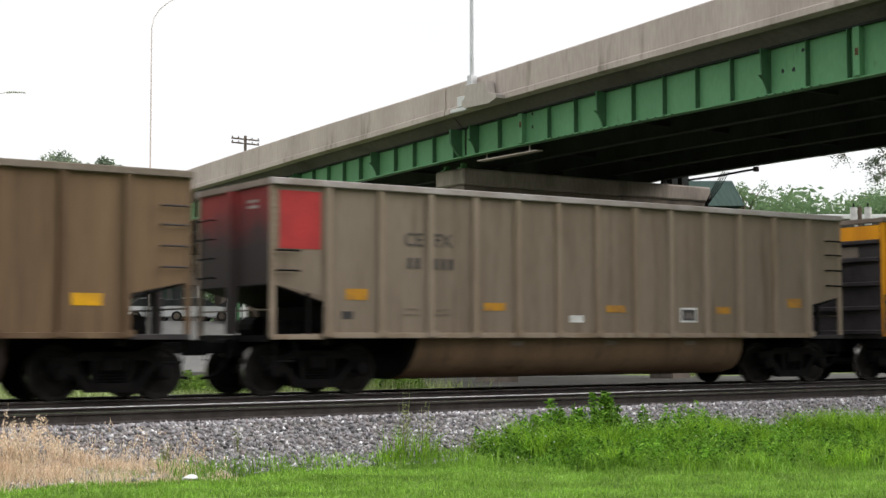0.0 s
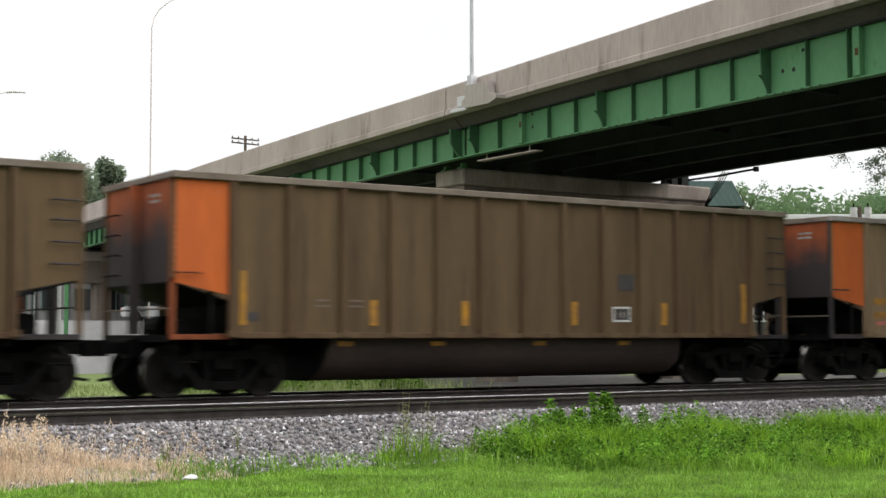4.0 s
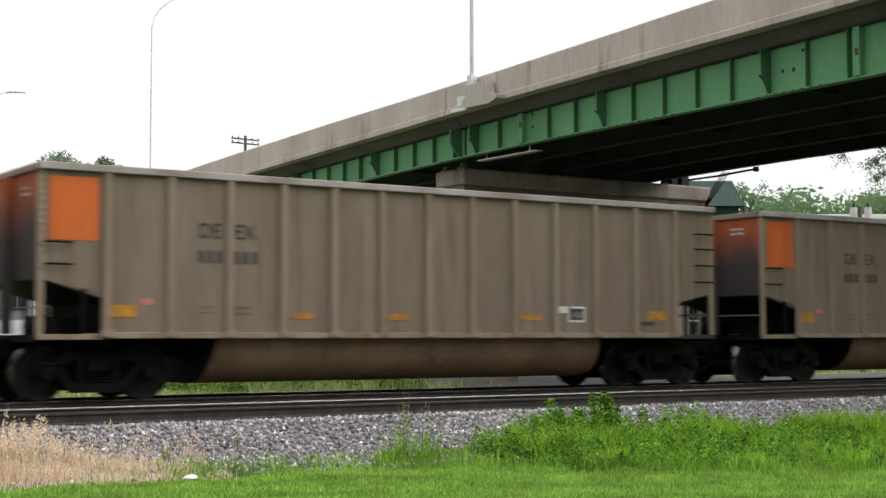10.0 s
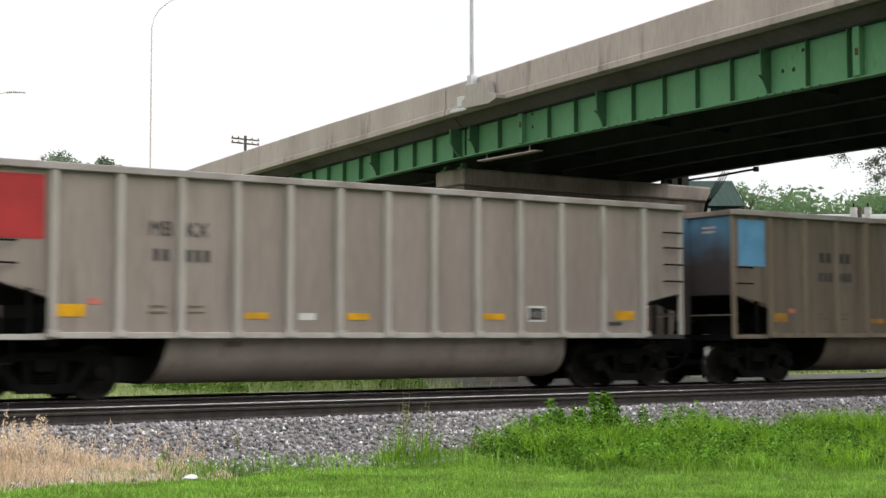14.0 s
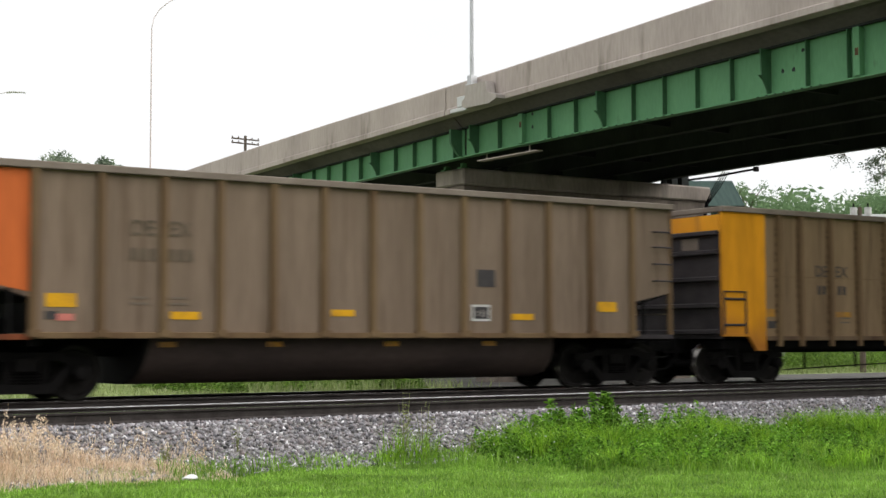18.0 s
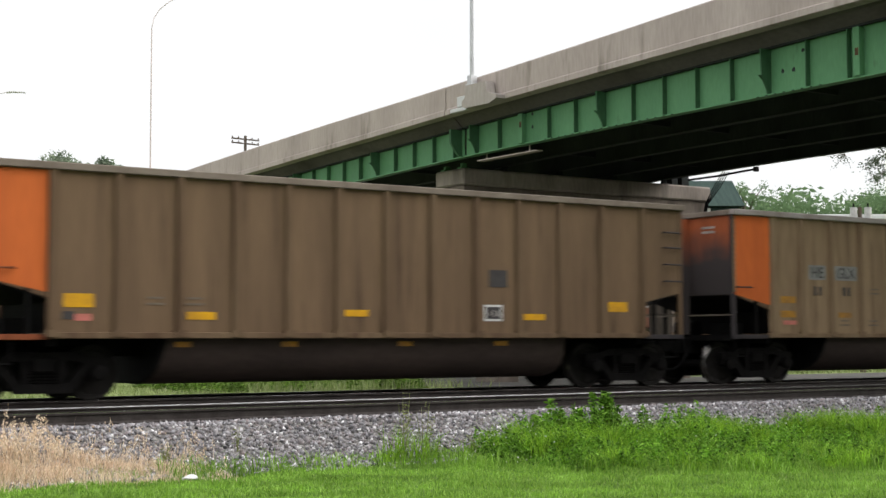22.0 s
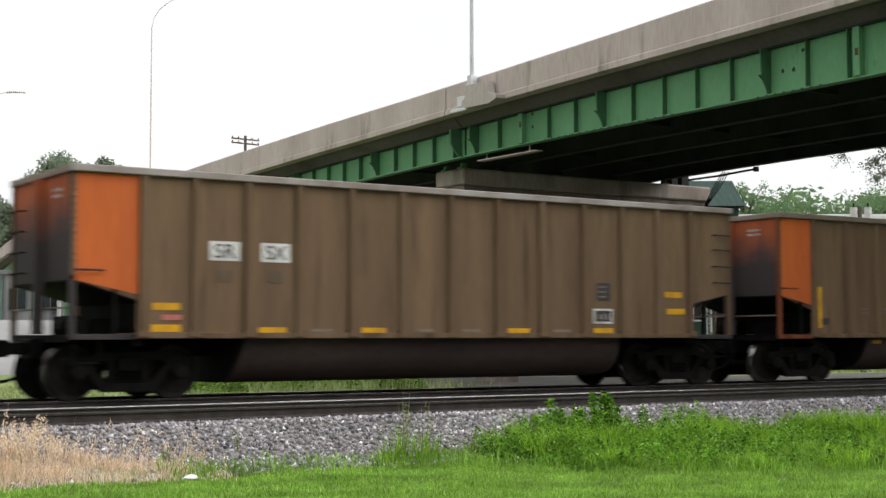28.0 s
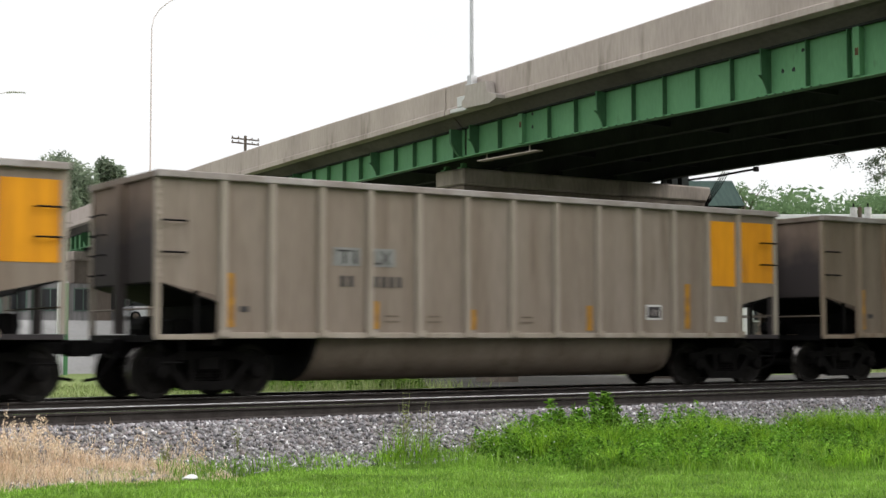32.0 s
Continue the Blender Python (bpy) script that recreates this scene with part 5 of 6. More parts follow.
def build_stones():
    n = 52000
    x = rng.uniform(2.5, 42, n)
    y = rng.uniform(-6.95, -4.6, n)
    far = rng.random(n) < 0.22
    y[far] = rng.uniform(1.0, 4.6, far.sum())
    x[far] = rng.uniform(8, 60, far.sum())
    z = shoulder(y)
    r = rng.uniform(0.016, 0.042, n)
    base = np.array([(1, 0, 0), (-1, 0, 0), (0, 1, 0), (0, -1, 0), (0, 0, 1), (0, 0, -1)], float)
    v = base[None] * r[:, None, None] * rng.uniform(0.6, 1.35, (n, 6, 3)) + rng.normal(0, 0.006, (n, 6, 3))
    a = rng.uniform(0, 6.28, (n, 2))
    ca, sa, cb, sb = np.cos(a[:, 0]), np.sin(a[:, 0]), np.cos(a[:, 1]), np.sin(a[:, 1])
    X = v[..., 0] * ca[:, None] - v[..., 1] * sa[:, None]
    Y = v[..., 0] * sa[:, None] + v[..., 1] * ca[:, None]
    Z = v[..., 2] * cb[:, None] - Y * sb[:, None]
    Y = v[..., 2] * sb[:, None] + Y * cb[:, None]
    out = np.stack([X + x[:, None], Y + y[:, None], Z + (z + r * 0.35)[:, None]], -1)
    faces = [(0, 2, 4), (2, 1, 4), (1, 3, 4), (3, 0, 4), (2, 0, 5), (1, 2, 5), (3, 1, 5), (0, 3, 5)]
    tagged(new("ballast_stones", cloud_mesh("ballast_stones", out, faces, M_STONE)), "crushed pale grey and reddish track ballast stones", "gravel", kind="stuff")


build_stones()


def blades(x, y, z, h, w, lean):
    """Bent blades: five corners each."""
    n = len(x)
    a = rng.uniform(0, 6.28, n)
    dx, dy = np.cos(a), np.sin(a)
    lx, ly = rng.normal(0, lean, n) * h, rng.normal(0, lean, n) * h
    p = np.zeros((n, 5, 3))
    p[:, 0] = np.stack([x - dx * w, y - dy * w, z - 0.01], -1)
    p[:, 1] = np.stack([x + dx * w, y + dy * w, z - 0.01], -1)
    p[:, 2] = np.stack([x + dx * w * 0.8 + lx * 0.35, y + dy * w * 0.8 + ly * 0.35, z + h * 0.6], -1)
    p[:, 3] = np.stack([x - dx * w * 0.8 + lx * 0.35, y - dy * w * 0.8 + ly * 0.35, z + h * 0.6], -1)
    p[:, 4] = np.stack([x + lx, y + ly, z + h * (1 - 0.25 * lean)], -1)
    return p


BLADE_FACES = [(0, 1, 2), (0, 2, 3), (3, 2, 4)]


def lawn_z(y):
    return np.where(y < -6.9, -0.75, shoulder(y))


def build_grass():
    n = 240000
    x, y = rng.uniform(2.5, 24, n), rng.uniform(-15.6, -6.35, n)
    keep = (np.abs(x - (y + 23.687) * 0.67) < (y + 23.687) * 0.68)
    x, y = x[keep], y[keep]
    edge = -6.45 - 0.35 * np.sin(x * 1.7) - 0.25 * np.sin(x * 0.6 + 1)
    keep = y < edge
    x, y = x[keep], y[keep]
    tuft = 0.6 + 0.8 * np.abs(np.sin(x * 2.3 + np.sin(y * 3.1)) * np.sin(y * 2.7 + np.sin(x * 1.9)))
    h = rng.uniform(0.03, 0.075, len(x)) * tuft
    tagged(new("lawn_grass", cloud_mesh("lawn_grass", blades(x, y, lawn_z(y), h, 0.005, 0.5), BLADE_FACES, M_BLADE)), "short bright green mown grass", "grass", kind="stuff")
    # taller rough grass along the foot of the ballast
    n = 60000
    x = rng.uniform(7.2, 22.5, n)
    front = np.interp(x, [9.0, 11.0, 11.8, 13.0, 15.0, 20.0], [-7.2, -7.7, -9.1, -10.0, -11.1, -12.6])
    y = front + (-6.5 - front) * rng.random(n)
    dense = rng.random(n) < np.clip(0.1 + (x - 11.2) * 0.3, 0.06, 0.85)
    x, y = x[dense], y[dense]
    y = np.minimum(y, -6.35)
    h = rng.uniform(0.08, 0.26, len(x)) * (0.45 + 0.9 * np.sin(x * 2.1 + y * 1.7 + np.sin(x * 5.3)) ** 2)
    tagged(new("rough_grass", cloud_mesh("rough_grass", blades(x, y, lawn_z(y), h, 0.006, 0.45), BLADE_FACES, M_BLADE)), "tall rough green grass at the ballast edge", "grass", kind="stuff")
    # dry straw-coloured patch
    n = 26000
    x = 3.0 + 5.0 * rng.random(n) ** 1.7
    y = rng.normal(-6.35, 0.33, n) - np.clip(x - 5.5, 0, 2) * 0.1
    tuft = 0.45 + 0.9 * np.abs(np.sin(x * 4.1 + np.sin(y * 5)) * np.cos(x * 1.7 + y * 3.3)) ** 0.7
    h = rng.uniform(0.08, 0.36, n) * np.clip(1.1 - (x - 3) * 0.17, 0.22, 1) * tuft
    tagged(new("dry_grass", cloud_mesh("dry_grass", blades(x, y, lawn_z(y), h, 0.0035, 0.45), BLADE_FACES, M_DRY)), "dry straw-coloured tall grass", "dry grass", kind="stuff")
    n = 420
    x = np.concatenate([3.1 + 3.0 * rng.random(n - 60), rng.uniform(5.2, 8.2, 60)])
    y = rng.normal(-6.15, 0.3, n)
    h = rng.uniform(0.28, 0.62, n) * np.clip(1.25 - (x - 3.0) * 0.17, 0.35, 1)
    stalk = blades(x, y, lawn_z(y), h, 0.003, 0.2)
    tagged(new("seed_stalks", cloud_mesh("seed_stalks", stalk, BLADE_FACES, M_DRY)), "thin dry seed stalks", "dry grass", kind="stuff")
    tips = np.repeat(stalk[:, 4], 16, axis=0)
    tips = tips + rng.normal(0, 1, tips.shape) * np.array([0.02, 0.02, 0.045])
    tagged(new("seed_heads", cloud_mesh("seed_heads", leaf_pieces(tips, 0.016, 1.6), [(0, 1, 2), (0, 2, 3)], M_DRY)), "feathery dry pinkish seed heads", "dry grass", kind="stuff")
    # grass strip behind the line
    n = 42000
    x, y = rng.uniform(6, 62, n), rng.uniform(4.2, 26, n)
    keep = (((x < 26.5 + rng.normal(0, 0.6, n)) & ((y > 13.4 + rng.normal(0, 0.5, n)) | (x < 15))) | (x > 59) | ((x > 44) & (y > 22)))
    x, y = x[keep], y[keep]
    z = np.interp(y, [4.4, 20, 48], [-0.5, -0.6, -0.7])
    tall = np.where(x > 19, 2.2, 1.0)
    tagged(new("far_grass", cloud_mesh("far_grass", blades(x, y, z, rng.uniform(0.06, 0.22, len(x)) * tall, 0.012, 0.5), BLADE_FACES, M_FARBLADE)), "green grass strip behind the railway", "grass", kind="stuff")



def leaf_pieces(centres, size, flat=0.4):
    """Leaf quads, turned at random, about the given centres."""
    n = len(centres)
    a = rng.normal(0, 1, (n, 3))
    a[:, 2] *= flat
    a /= np.linalg.norm(a, axis=1)[:, None]
    b = np.cross(a, rng.normal(0, 1, (n, 3)))
    b /= np.linalg.norm(b, axis=1)[:, None] + 1e-6
    s = (size * rng.uniform(0.6, 1.4, n))[:, None]
    p = np.zeros((n, 4, 3))
    p[:, 0], p[:, 1], p[:, 2], p[:, 3] = centres - a * s, centres + b * s * 0.45, centres + a * s, centres - b * s * 0.45
    return p


def weed_centres(x, y, h, r, n):
    """Leaf places of one bushy plant that narrows to its top."""
    u = rng.random(n) ** 0.8
    a = rng.uniform(0, 6.28, n)
    rr = r * (1 - u * 0.8) * np.sqrt(rng.random(n))
    return np.stack([x + rr * np.cos(a), y + rr * np.sin(a), float(lawn_z(np.array([y]))[0]) + 0.02 + u * h], -1)


def build_weeds():
    spots = []
    for _ in range(1300):
        x = rng.uniform(11.9, 22.5)
        front = float(np.interp(x, [11.0, 11.8, 13.0, 15.0, 20.0], [-7.5, -8.8, -9.7, -10.8, -12.3]))
        u = rng.random()
        y = front + (-6.55 - front if x < 18.5 else -6.9 - front) * u
        back = float(np.interp(x, [11.9, 12.6, 13.3, 14.3, 15.1, 15.9, 17.0, 18.4, 19.8], [0.25, 0.4, 0.5, 0.5, 0.5, 0.55, 0.34, 0.42, 0.4]))
        swell = 0.6 + 0.7 * math.sin(x * 2.3 + 2.6 * math.sin(y * 1.7)) ** 2
        low = 1.25 if x < 14.7 else 1.1 if x < 16.6 else 0.95
        spots.append((x, y, (0.2 + (back - 0.2) * u ** 1.5) * swell * low * rng.uniform(0.7, 1.2), rng.uniform(0.1, 0.24)))
    c = np.concatenate([weed_centres(x, y, h, r, 80) for x, y, h, r in spots])
    tagged(new("weeds", cloud_mesh("weeds", leaf_pieces(c, 0.024, 0.7), [(0, 1, 2), (0, 2, 3)], M_WEED)), "dense bright green leafy weeds", "weeds", kind="stuff")
    # tall weeds that stand out
    for x, y, h, r, n, label in ((14.3, -6.95, 0.92, 0.34, 2600, "tall pointed green weed in the verge"), (13.45, -6.95, 0.82, 0.5, 3000, "broad bushy green weed in the verge"),
                                 (13.9, -7.1, 0.68, 0.46, 2200, "broad bushy green weed in the verge"), (13.1, -7.0, 0.6, 0.3, 900, "broad bushy green weed in the verge"), (10.8, -6.75, 0.98, 0.17, 200, "thin tall weed stalks at the ballast"),
                                 (11.15, -6.7, 0.82, 0.2, 200, "thin tall weed stalks at the ballast"), (12.0, -6.75, 0.36, 0.18, 140, "small weed at the ballast edge"),
                                 (7.4, -6.35, 0.28, 0.08, 80, "small lone green weed on the ballast"), (12.6, -6.95, 0.42, 0.24, 300, "leafy green weed by the ballast"),
                                 (8.6, -6.0, 0.34, 0.06, 36, "small lone green weed on the ballast")):
        z = float(lawn_z(np.array([y]))[0])
        t = thing("weed_plant", label, "weed", "tall weeds of the verge")
        t.matrix_basis = pose(x, y, z)
        stem = bmesh.new()
        for k in range(5):
            a = k * 1.3
            tube([(0, 0, -0.02), (0.3 * r * math.cos(a), 0.3 * r * math.sin(a), h * 0.5), (0.5 * r * math.cos(a), 0.5 * r * math.sin(a), h * (0.98 - 0.08 * k))], 0.006, 4, stem, 0.002)
        part("stem", stem, M_STALK if n < 230 else M_WEED, t)
        # leaves set along several leaning stems of unequal height
        shoots = 4 if n < 230 else 9
        c = []
        for k in range(shoots):
            a, out, tall = rng.uniform(0, 6.28), r * rng.uniform(0.15, 1.0), h * (1.0 if k == 0 else rng.uniform(0.45, 0.92))
            u = rng.random(n // shoots) ** 0.7
            fat = (0.3 * r + 0.02) * (1.05 - u) + 0.012
            c.append(np.stack([np.cos(a) * out * u + rng.normal(0, 1, len(u)) * fat, np.sin(a) * out * u + rng.normal(0, 1, len(u)) * fat, 0.02 + u * tall + rng.normal(0, 0.015, len(u))], -1))
        if "pointed" in label:
            c.append(weed_centres(0.0, y, h, r, 700) - np.array([0, y, z]))
        c = np.concatenate(c)
        c[:, 2] = np.maximum(c[:, 2], 0.01)
        part("leaves", cloud_mesh("leaves", leaf_pieces(c, 0.02 if n < 230 else 0.035), [(0, 1, 2), (0, 2, 3)], M_STALK if n < 230 else M_WEED), None, t)
    # clumps of tall arching grass among the weeds
    xs, ys, hs = [], [], []
    for _ in range(700):
        x = 12.2 + 10.0 * rng.random() ** 0.8
        front = float(np.interp(x, [11.0, 11.8, 13.0, 15.0, 20.0], [-7.5, -8.8, -9.7, -10.8, -12.3]))
        y = front + (-6.6 - front) * rng.random()
        if math.sin(x * 1.9 + 2.2 * math.sin(y * 1.3)) * math.sin(y * 2.4 + 1.1 * math.sin(x * 2.7)) > 0.15:
            continue
        h = (rng.uniform(0.3, 0.72) if y > -8.3 else rng.uniform(0.16, 0.42)) * (0.72 if 16.6 < x < 17.8 else 1.0)
        k = int(rng.uniform(60, 170))
        xs.append(x + rng.normal(0, 0.11, k))
        ys.append(np.minimum(y + rng.normal(0, 0.11, k), -6.3))
        hs.append(h * rng.uniform(0.5, 1.05, k))
    for x, y, h, k in ((10.75, -6.75, 0.62, 80), (11.0, -6.8, 0.55, 70), (11.25, -6.75, 0.5, 60), (10.5, -6.8, 0.34, 60), (11.7, -6.8, 0.3, 60), (12.3, -6.8, 0.36, 90)):
        xs.append(x + rng.normal(0, 0.1, k))
        ys.append(np.minimum(y + rng.normal(0, 0.1, k), -6.3))
        hs.append(h * rng.uniform(0.4, 1.05, k))
    x, y, h = np.concatenate(xs), np.concatenate(ys), np.concatenate(hs)
    tagged(new("grass_clumps", cloud_mesh("grass_clumps", blades(x, y, lawn_z(y), h, 0.005, 0.42), BLADE_FACES, M_CLUMP)), "tall arching yellow-green grass clumps", "grass", kind="stuff")
    # little white flower heads
    n = 420
    x = np.concatenate([rng.uniform(9, 22, 240), rng.normal(12.6, 0.5, 180)])
    y = np.concatenate([rng.uniform(-9.0, -6.6, 240), rng.normal(-7.05, 0.18, 180)])
    c = np.stack([x, y, lawn_z(y) + rng.uniform(0.08, 0.45, n)], -1)
    tagged(new("white_flowers", cloud_mesh("white_flowers", leaf_pieces(c, 0.014), [(0, 1, 2), (0, 2, 3)], M_WHITE)), "scattered tiny white clover flowers", "flowers", kind="stuff")


build_grass()
build_weeds()


def build_litter():
    bm = bmesh.new()
    bmesh.ops.create_icosphere(bm, subdivisions=2, radius=0.1)
    for v in bm.verts:
        v.co = Vector((v.co.x * 1.3, v.co.y * 0.8, v.co.z * 0.35)) + Vector((0, 0, 0.03)) + 0.02 * noise.noise_vector(v.co * 14)
    me = data_of(bm, "litter", M_WHITE)
    ob = new("litter", me)
    ob.matrix_basis = pose(7.35, -7.25, -0.735, 0, 0, 30)
    tagged(ob, "crumpled white scrap of plastic on the lawn", "litter")


build_litter()


# ---- trees ----
def build_tree(x, y, z0, height, spread, n, material, label, size, seed, start=0.35, airy=False):
    r = random.Random(seed)
    t = thing("tree", label, "tree", "trees behind the railway", pose(x, y, z0))
    trunk = tube([(0, 0, -0.3), (0.05 * spread, 0, height * 0.3), (0.02 * spread, 0.06 * spread, height * 0.6), (0.0, 0.0, height * 0.88)], height * 0.026, 7, taper=height * 0.006)
    tips = []
    for k in range(13):
        u = start + (0.92 - start) * k / 12
        a = k * 2.4 + r.uniform(-0.4, 0.4)
        reach = spread * (1.0 - abs(u - 0.6) * 1.1) * r.uniform(0.65, 1.0)
        b, e = Vector((0, 0, height * u * 0.9)), Vector((math.cos(a) * reach, math.sin(a) * reach, height * min(0.97, u + r.uniform(0.05, 0.16))))
        tube([b, b.lerp(e, 0.5) + Vector((0, 0, 0.03 * height)), e], height * 0.008, 5, trunk, height * 0.002)
        tips += [e, b.lerp(e, 0.65)]
    part("trunk", trunk, M_BARK, t)
    tips.append(Vector((0, 0, height * 0.95)))
    c = []
    for k in range(n):
        p = r.choice(tips)
        s = spread * (0.12 if airy else 0.26)
        q = Vector((r.gauss(0, 1), r.gauss(0, 1), r.gauss(0, 0.8)))
        q *= s * (0.55 + 0.75 * r.random()) / max(0.6, q.length) * 1.4
        c.append((p.x + q.x, p.y + q.y, p.z + q.z))
    part("crown", cloud_mesh("crown", leaf_pieces(np.array(c), size, 0.8), [(0, 1, 2), (0, 2, 3)], material), None, t)


build_tree(58.0, 142.0, 2.2, 19.6, 5.0, 36000, M_LEAFMID, "tall leafy green tree beyond the overpass", 0.24, 1)
build_tree(63.4, 142.5, 2.2, 20.5, 2.6, 16000, M_LEAFMID, "slimmer leafy green tree beyond the overpass", 0.24, 2)
build_tree(51.6, 146.0, 2.2, 14.4, 4.4, 16000, M_LEAFMID, "low leafy green tree beyond the overpass", 0.24, 9)
build_tree(46.0, 144.0, 2.2, 15.2, 4.6, 16000, M_LEAFMID, "low leafy green tree beyond the overpass", 0.24, 3)
far = [(75, 58, 10.6, 4.0), (81, 60, 10.0, 4.4), (87, 54, 11.2, 4.6), (92, 50, 11.6, 4.6), (97, 46, 10.6, 4.6), (90, 60, 11.0, 5.0), (103, 42, 12.0, 5.0), (70, 62, 11.5, 4.4), (110, 38, 12, 5), (66, 66, 12.5, 4.5)]
for i, (x, y, h, s) in enumerate(far):
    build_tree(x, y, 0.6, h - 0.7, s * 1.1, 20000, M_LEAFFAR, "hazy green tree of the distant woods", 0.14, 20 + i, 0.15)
build_tree(82.5, 56.0, 0.6, 12.6, 2.6, 2200, M_LEAFFAR, "thin sparse tree rising over the woods", 0.11, 41, 0.5, True)
build_tree(79.5, 55.0, 0.6, 12.2, 1.8, 1300, M_LEAFFAR, "thin sparse tree rising over the woods", 0.11, 42, 0.55, True)


def build_hanging_tree():
    """A tree whose trunk stands beyond the overpass, with slender leafy boughs that reach out and droop."""
    x, y, h = 55.5, 12.0, 13.0
    r = random.Random(43)
    t = thing("tree", "large tree whose thin leafy branches hang over the line", "tree", "trees behind the railway", pose(x, y, -0.6))
    trunk = tube([(0, 0, -0.3), (0.1, 0, h * 0.4), (-0.1, 0.2, h * 0.8), (-0.3, 0.4, h)], 0.3, 8, taper=0.08)
    c = []
    for ex, ey, ez, n in ((-3.5, 9.1, 10.5, 150), (-3.5, 8.7, 10.0, 90), (-3.4, 6.8, 9.5, 300), (-3.4, 6.4, 8.95, 300), (-3.5, 6.0, 10.4, 420), (-3.3, 5.6, 9.6, 420),
                          (-3.0, 4.8, 8.6, 500), (-3.0, 4.0, 10.0, 700), (-2.0, 2.0, 10.5, 900), (1.0, -2.0, 11.0, 900), (2.5, 1.0, 12.0, 900), (0, 0, 13.0, 900)):
        e = Vector((ex, ey, ez))
        b = Vector((-0.1, 0.2, h * 0.72))
        m = b.lerp(e, 0.6) + Vector((0, 0, 1.3))
        tube([b, m, e.lerp(m, 0.25) + Vector((0, 0, 0.15)), e], 0.06, 5, trunk, 0.012)
        for k in range(7):
            a = e + Vector((r.gauss(0, 0.3), r.gauss(0, 0.28), r.gauss(0, 0.26)))
            tube([e.lerp(m, 0.12), a], 0.012, 4, trunk, 0.006)
            for i in range(n // 7):
                q = e.lerp(m, 0.12).lerp(a, r.uniform(0.35, 1.1))
                c.append((q.x + r.gauss(0, 0.11), q.y + r.gauss(0, 0.11), q.z + r.gauss(0, 0.11)))
    part("trunk", trunk, M_BARK, t)
    part("crown", cloud_mesh("crown", leaf_pieces(np.array(c), 0.06, 0.8), [(0, 1, 2), (0, 2, 3)], M_LEAF), None, t)


build_hanging_tree()


def build_roadside_bushes():
    c = []
    for k in range(330):
        near = k < 90
        x, y = (rng.uniform(17.5, 25.5), rng.uniform(14.6, 20.0)) if near else (0.0, rng.uniform(24.0, 31.0))
        x = x if near else rng.uniform(1.03, 1.42) * (y + 23.7)
        h, r = (rng.uniform(0.25, 0.6), rng.uniform(0.2, 0.5)) if near else (rng.uniform(0.6, 1.7), rng.uniform(0.5, 0.95))
        u, a = rng.random(150), rng.uniform(0, 6.28, 150)
        q = r * np.sqrt(rng.random(150)) * (1 - 0.6 * u)
        c.append(np.stack([x + q * np.cos(a), y + q * np.sin(a), -0.55 + 0.03 + u * h], -1))
    tagged(new("roadside_bushes", cloud_mesh("roadside_bushes", leaf_pieces(np.concatenate(c), 0.06), [(0, 1, 2), (0, 2, 3)], M_FARBUSH)), "low green bushes behind the railway", "bushes", kind="stuff")


build_roadside_bushes()


def build_woods(x0, y0, x1, y1, z, h, n, material, label):
    u = rng.random(n)
    top = h * (0.8 + 0.2 * np.abs(np.sin(u * 37) * np.cos(u * 91)))
    c = np.stack([x0 + (x1 - x0) * u + rng.normal(0, 1.2, n), y0 + (y1 - y0) * u + rng.normal(0, 1.6, n), z + top * rng.random(n)], -1)
    tagged(new("far_woods", cloud_mesh("far_woods", leaf_pieces(c, 0.34, 0.8), [(0, 1, 2), (0, 2, 3)], material)), label, "woods", kind="stuff")


build_woods(-20, 172, 90, 150, 2.0, 11.5, 60000, M_LEAF, "dark green belt of distant woods")
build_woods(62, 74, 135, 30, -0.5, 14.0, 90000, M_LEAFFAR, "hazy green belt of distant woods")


# Two added tree belts, out of view, that keep low sky light off the train.
build_woods(-80, -42, 24, -45, -0.8, 19.0, 23000, M_LEAF, "unseen trees behind the lawn, added to block low sky light")
build_woods(47, -3, 84, -36, -0.8, 15.0, 14000, M_LEAF, "unseen trees beside the lawn, added to darken the right")


# ---- poles, buildings and parked cars beyond the line ----
def build_utility_pole(x, y, z0, top, label, cans=0, arm=1.0, turn=0.0):
    t = thing("utility_pole", label, "utility pole", "utility poles", pose(x, y, z0, 0, 0, turn))
    h = top - z0
    tilt = 0.0 if cans else 0.14
    top_end = h - 0.85 if cans else h
    part("pole", tube([(0, 0, -0.3), (0, 0, h * 0.5), (0, 0, top_end)], 0.15, 8, taper=0.1), M_WOOD, t)
    for dz in () if cans else (0.25, 0.55):
        c = part("crossarm", tube([(-arm, 0, h - dz + tilt * arm), (arm, 0, h - dz - tilt * arm)], 0.07, 4), M_WOOD, t)
        for k in (-0.95, -0.5, 0.5, 0.95):
            part("insulator", tube([(k * arm, 0, h - dz + 0.06 - tilt * k * arm), (k * arm, 0, h - dz + 0.16 - tilt * k * arm)], 0.045, 6), M_WOOD, c)
    for k in range(cans):
        x0 = (-0.34, 0.34, 0.9)[k]
        can = part("transformer", tube([(x0, -0.25, h - 1.75), (x0, -0.25, h - 1.7), (x0, -0.25, h - 0.95), (x0, -0.25, h - 0.9)], 0.17, 12), M_WHITE, t, "pale grey transformer can")
        part("bushing", tube([(x0, -0.25, h - 0.9), (x0, -0.25, h - 0.7)], 0.04, 6), M_BLACK, can)


build_utility_pole(44.2, 66.3, 1.8, 15.3, "wooden utility pole with crossarms behind the overpass", 0, 1.05, -52)
build_utility_pole(55.9, 22.6, -0.62, 8.3, "wooden utility pole with two pale transformer cans", 2, 0.5, -40)

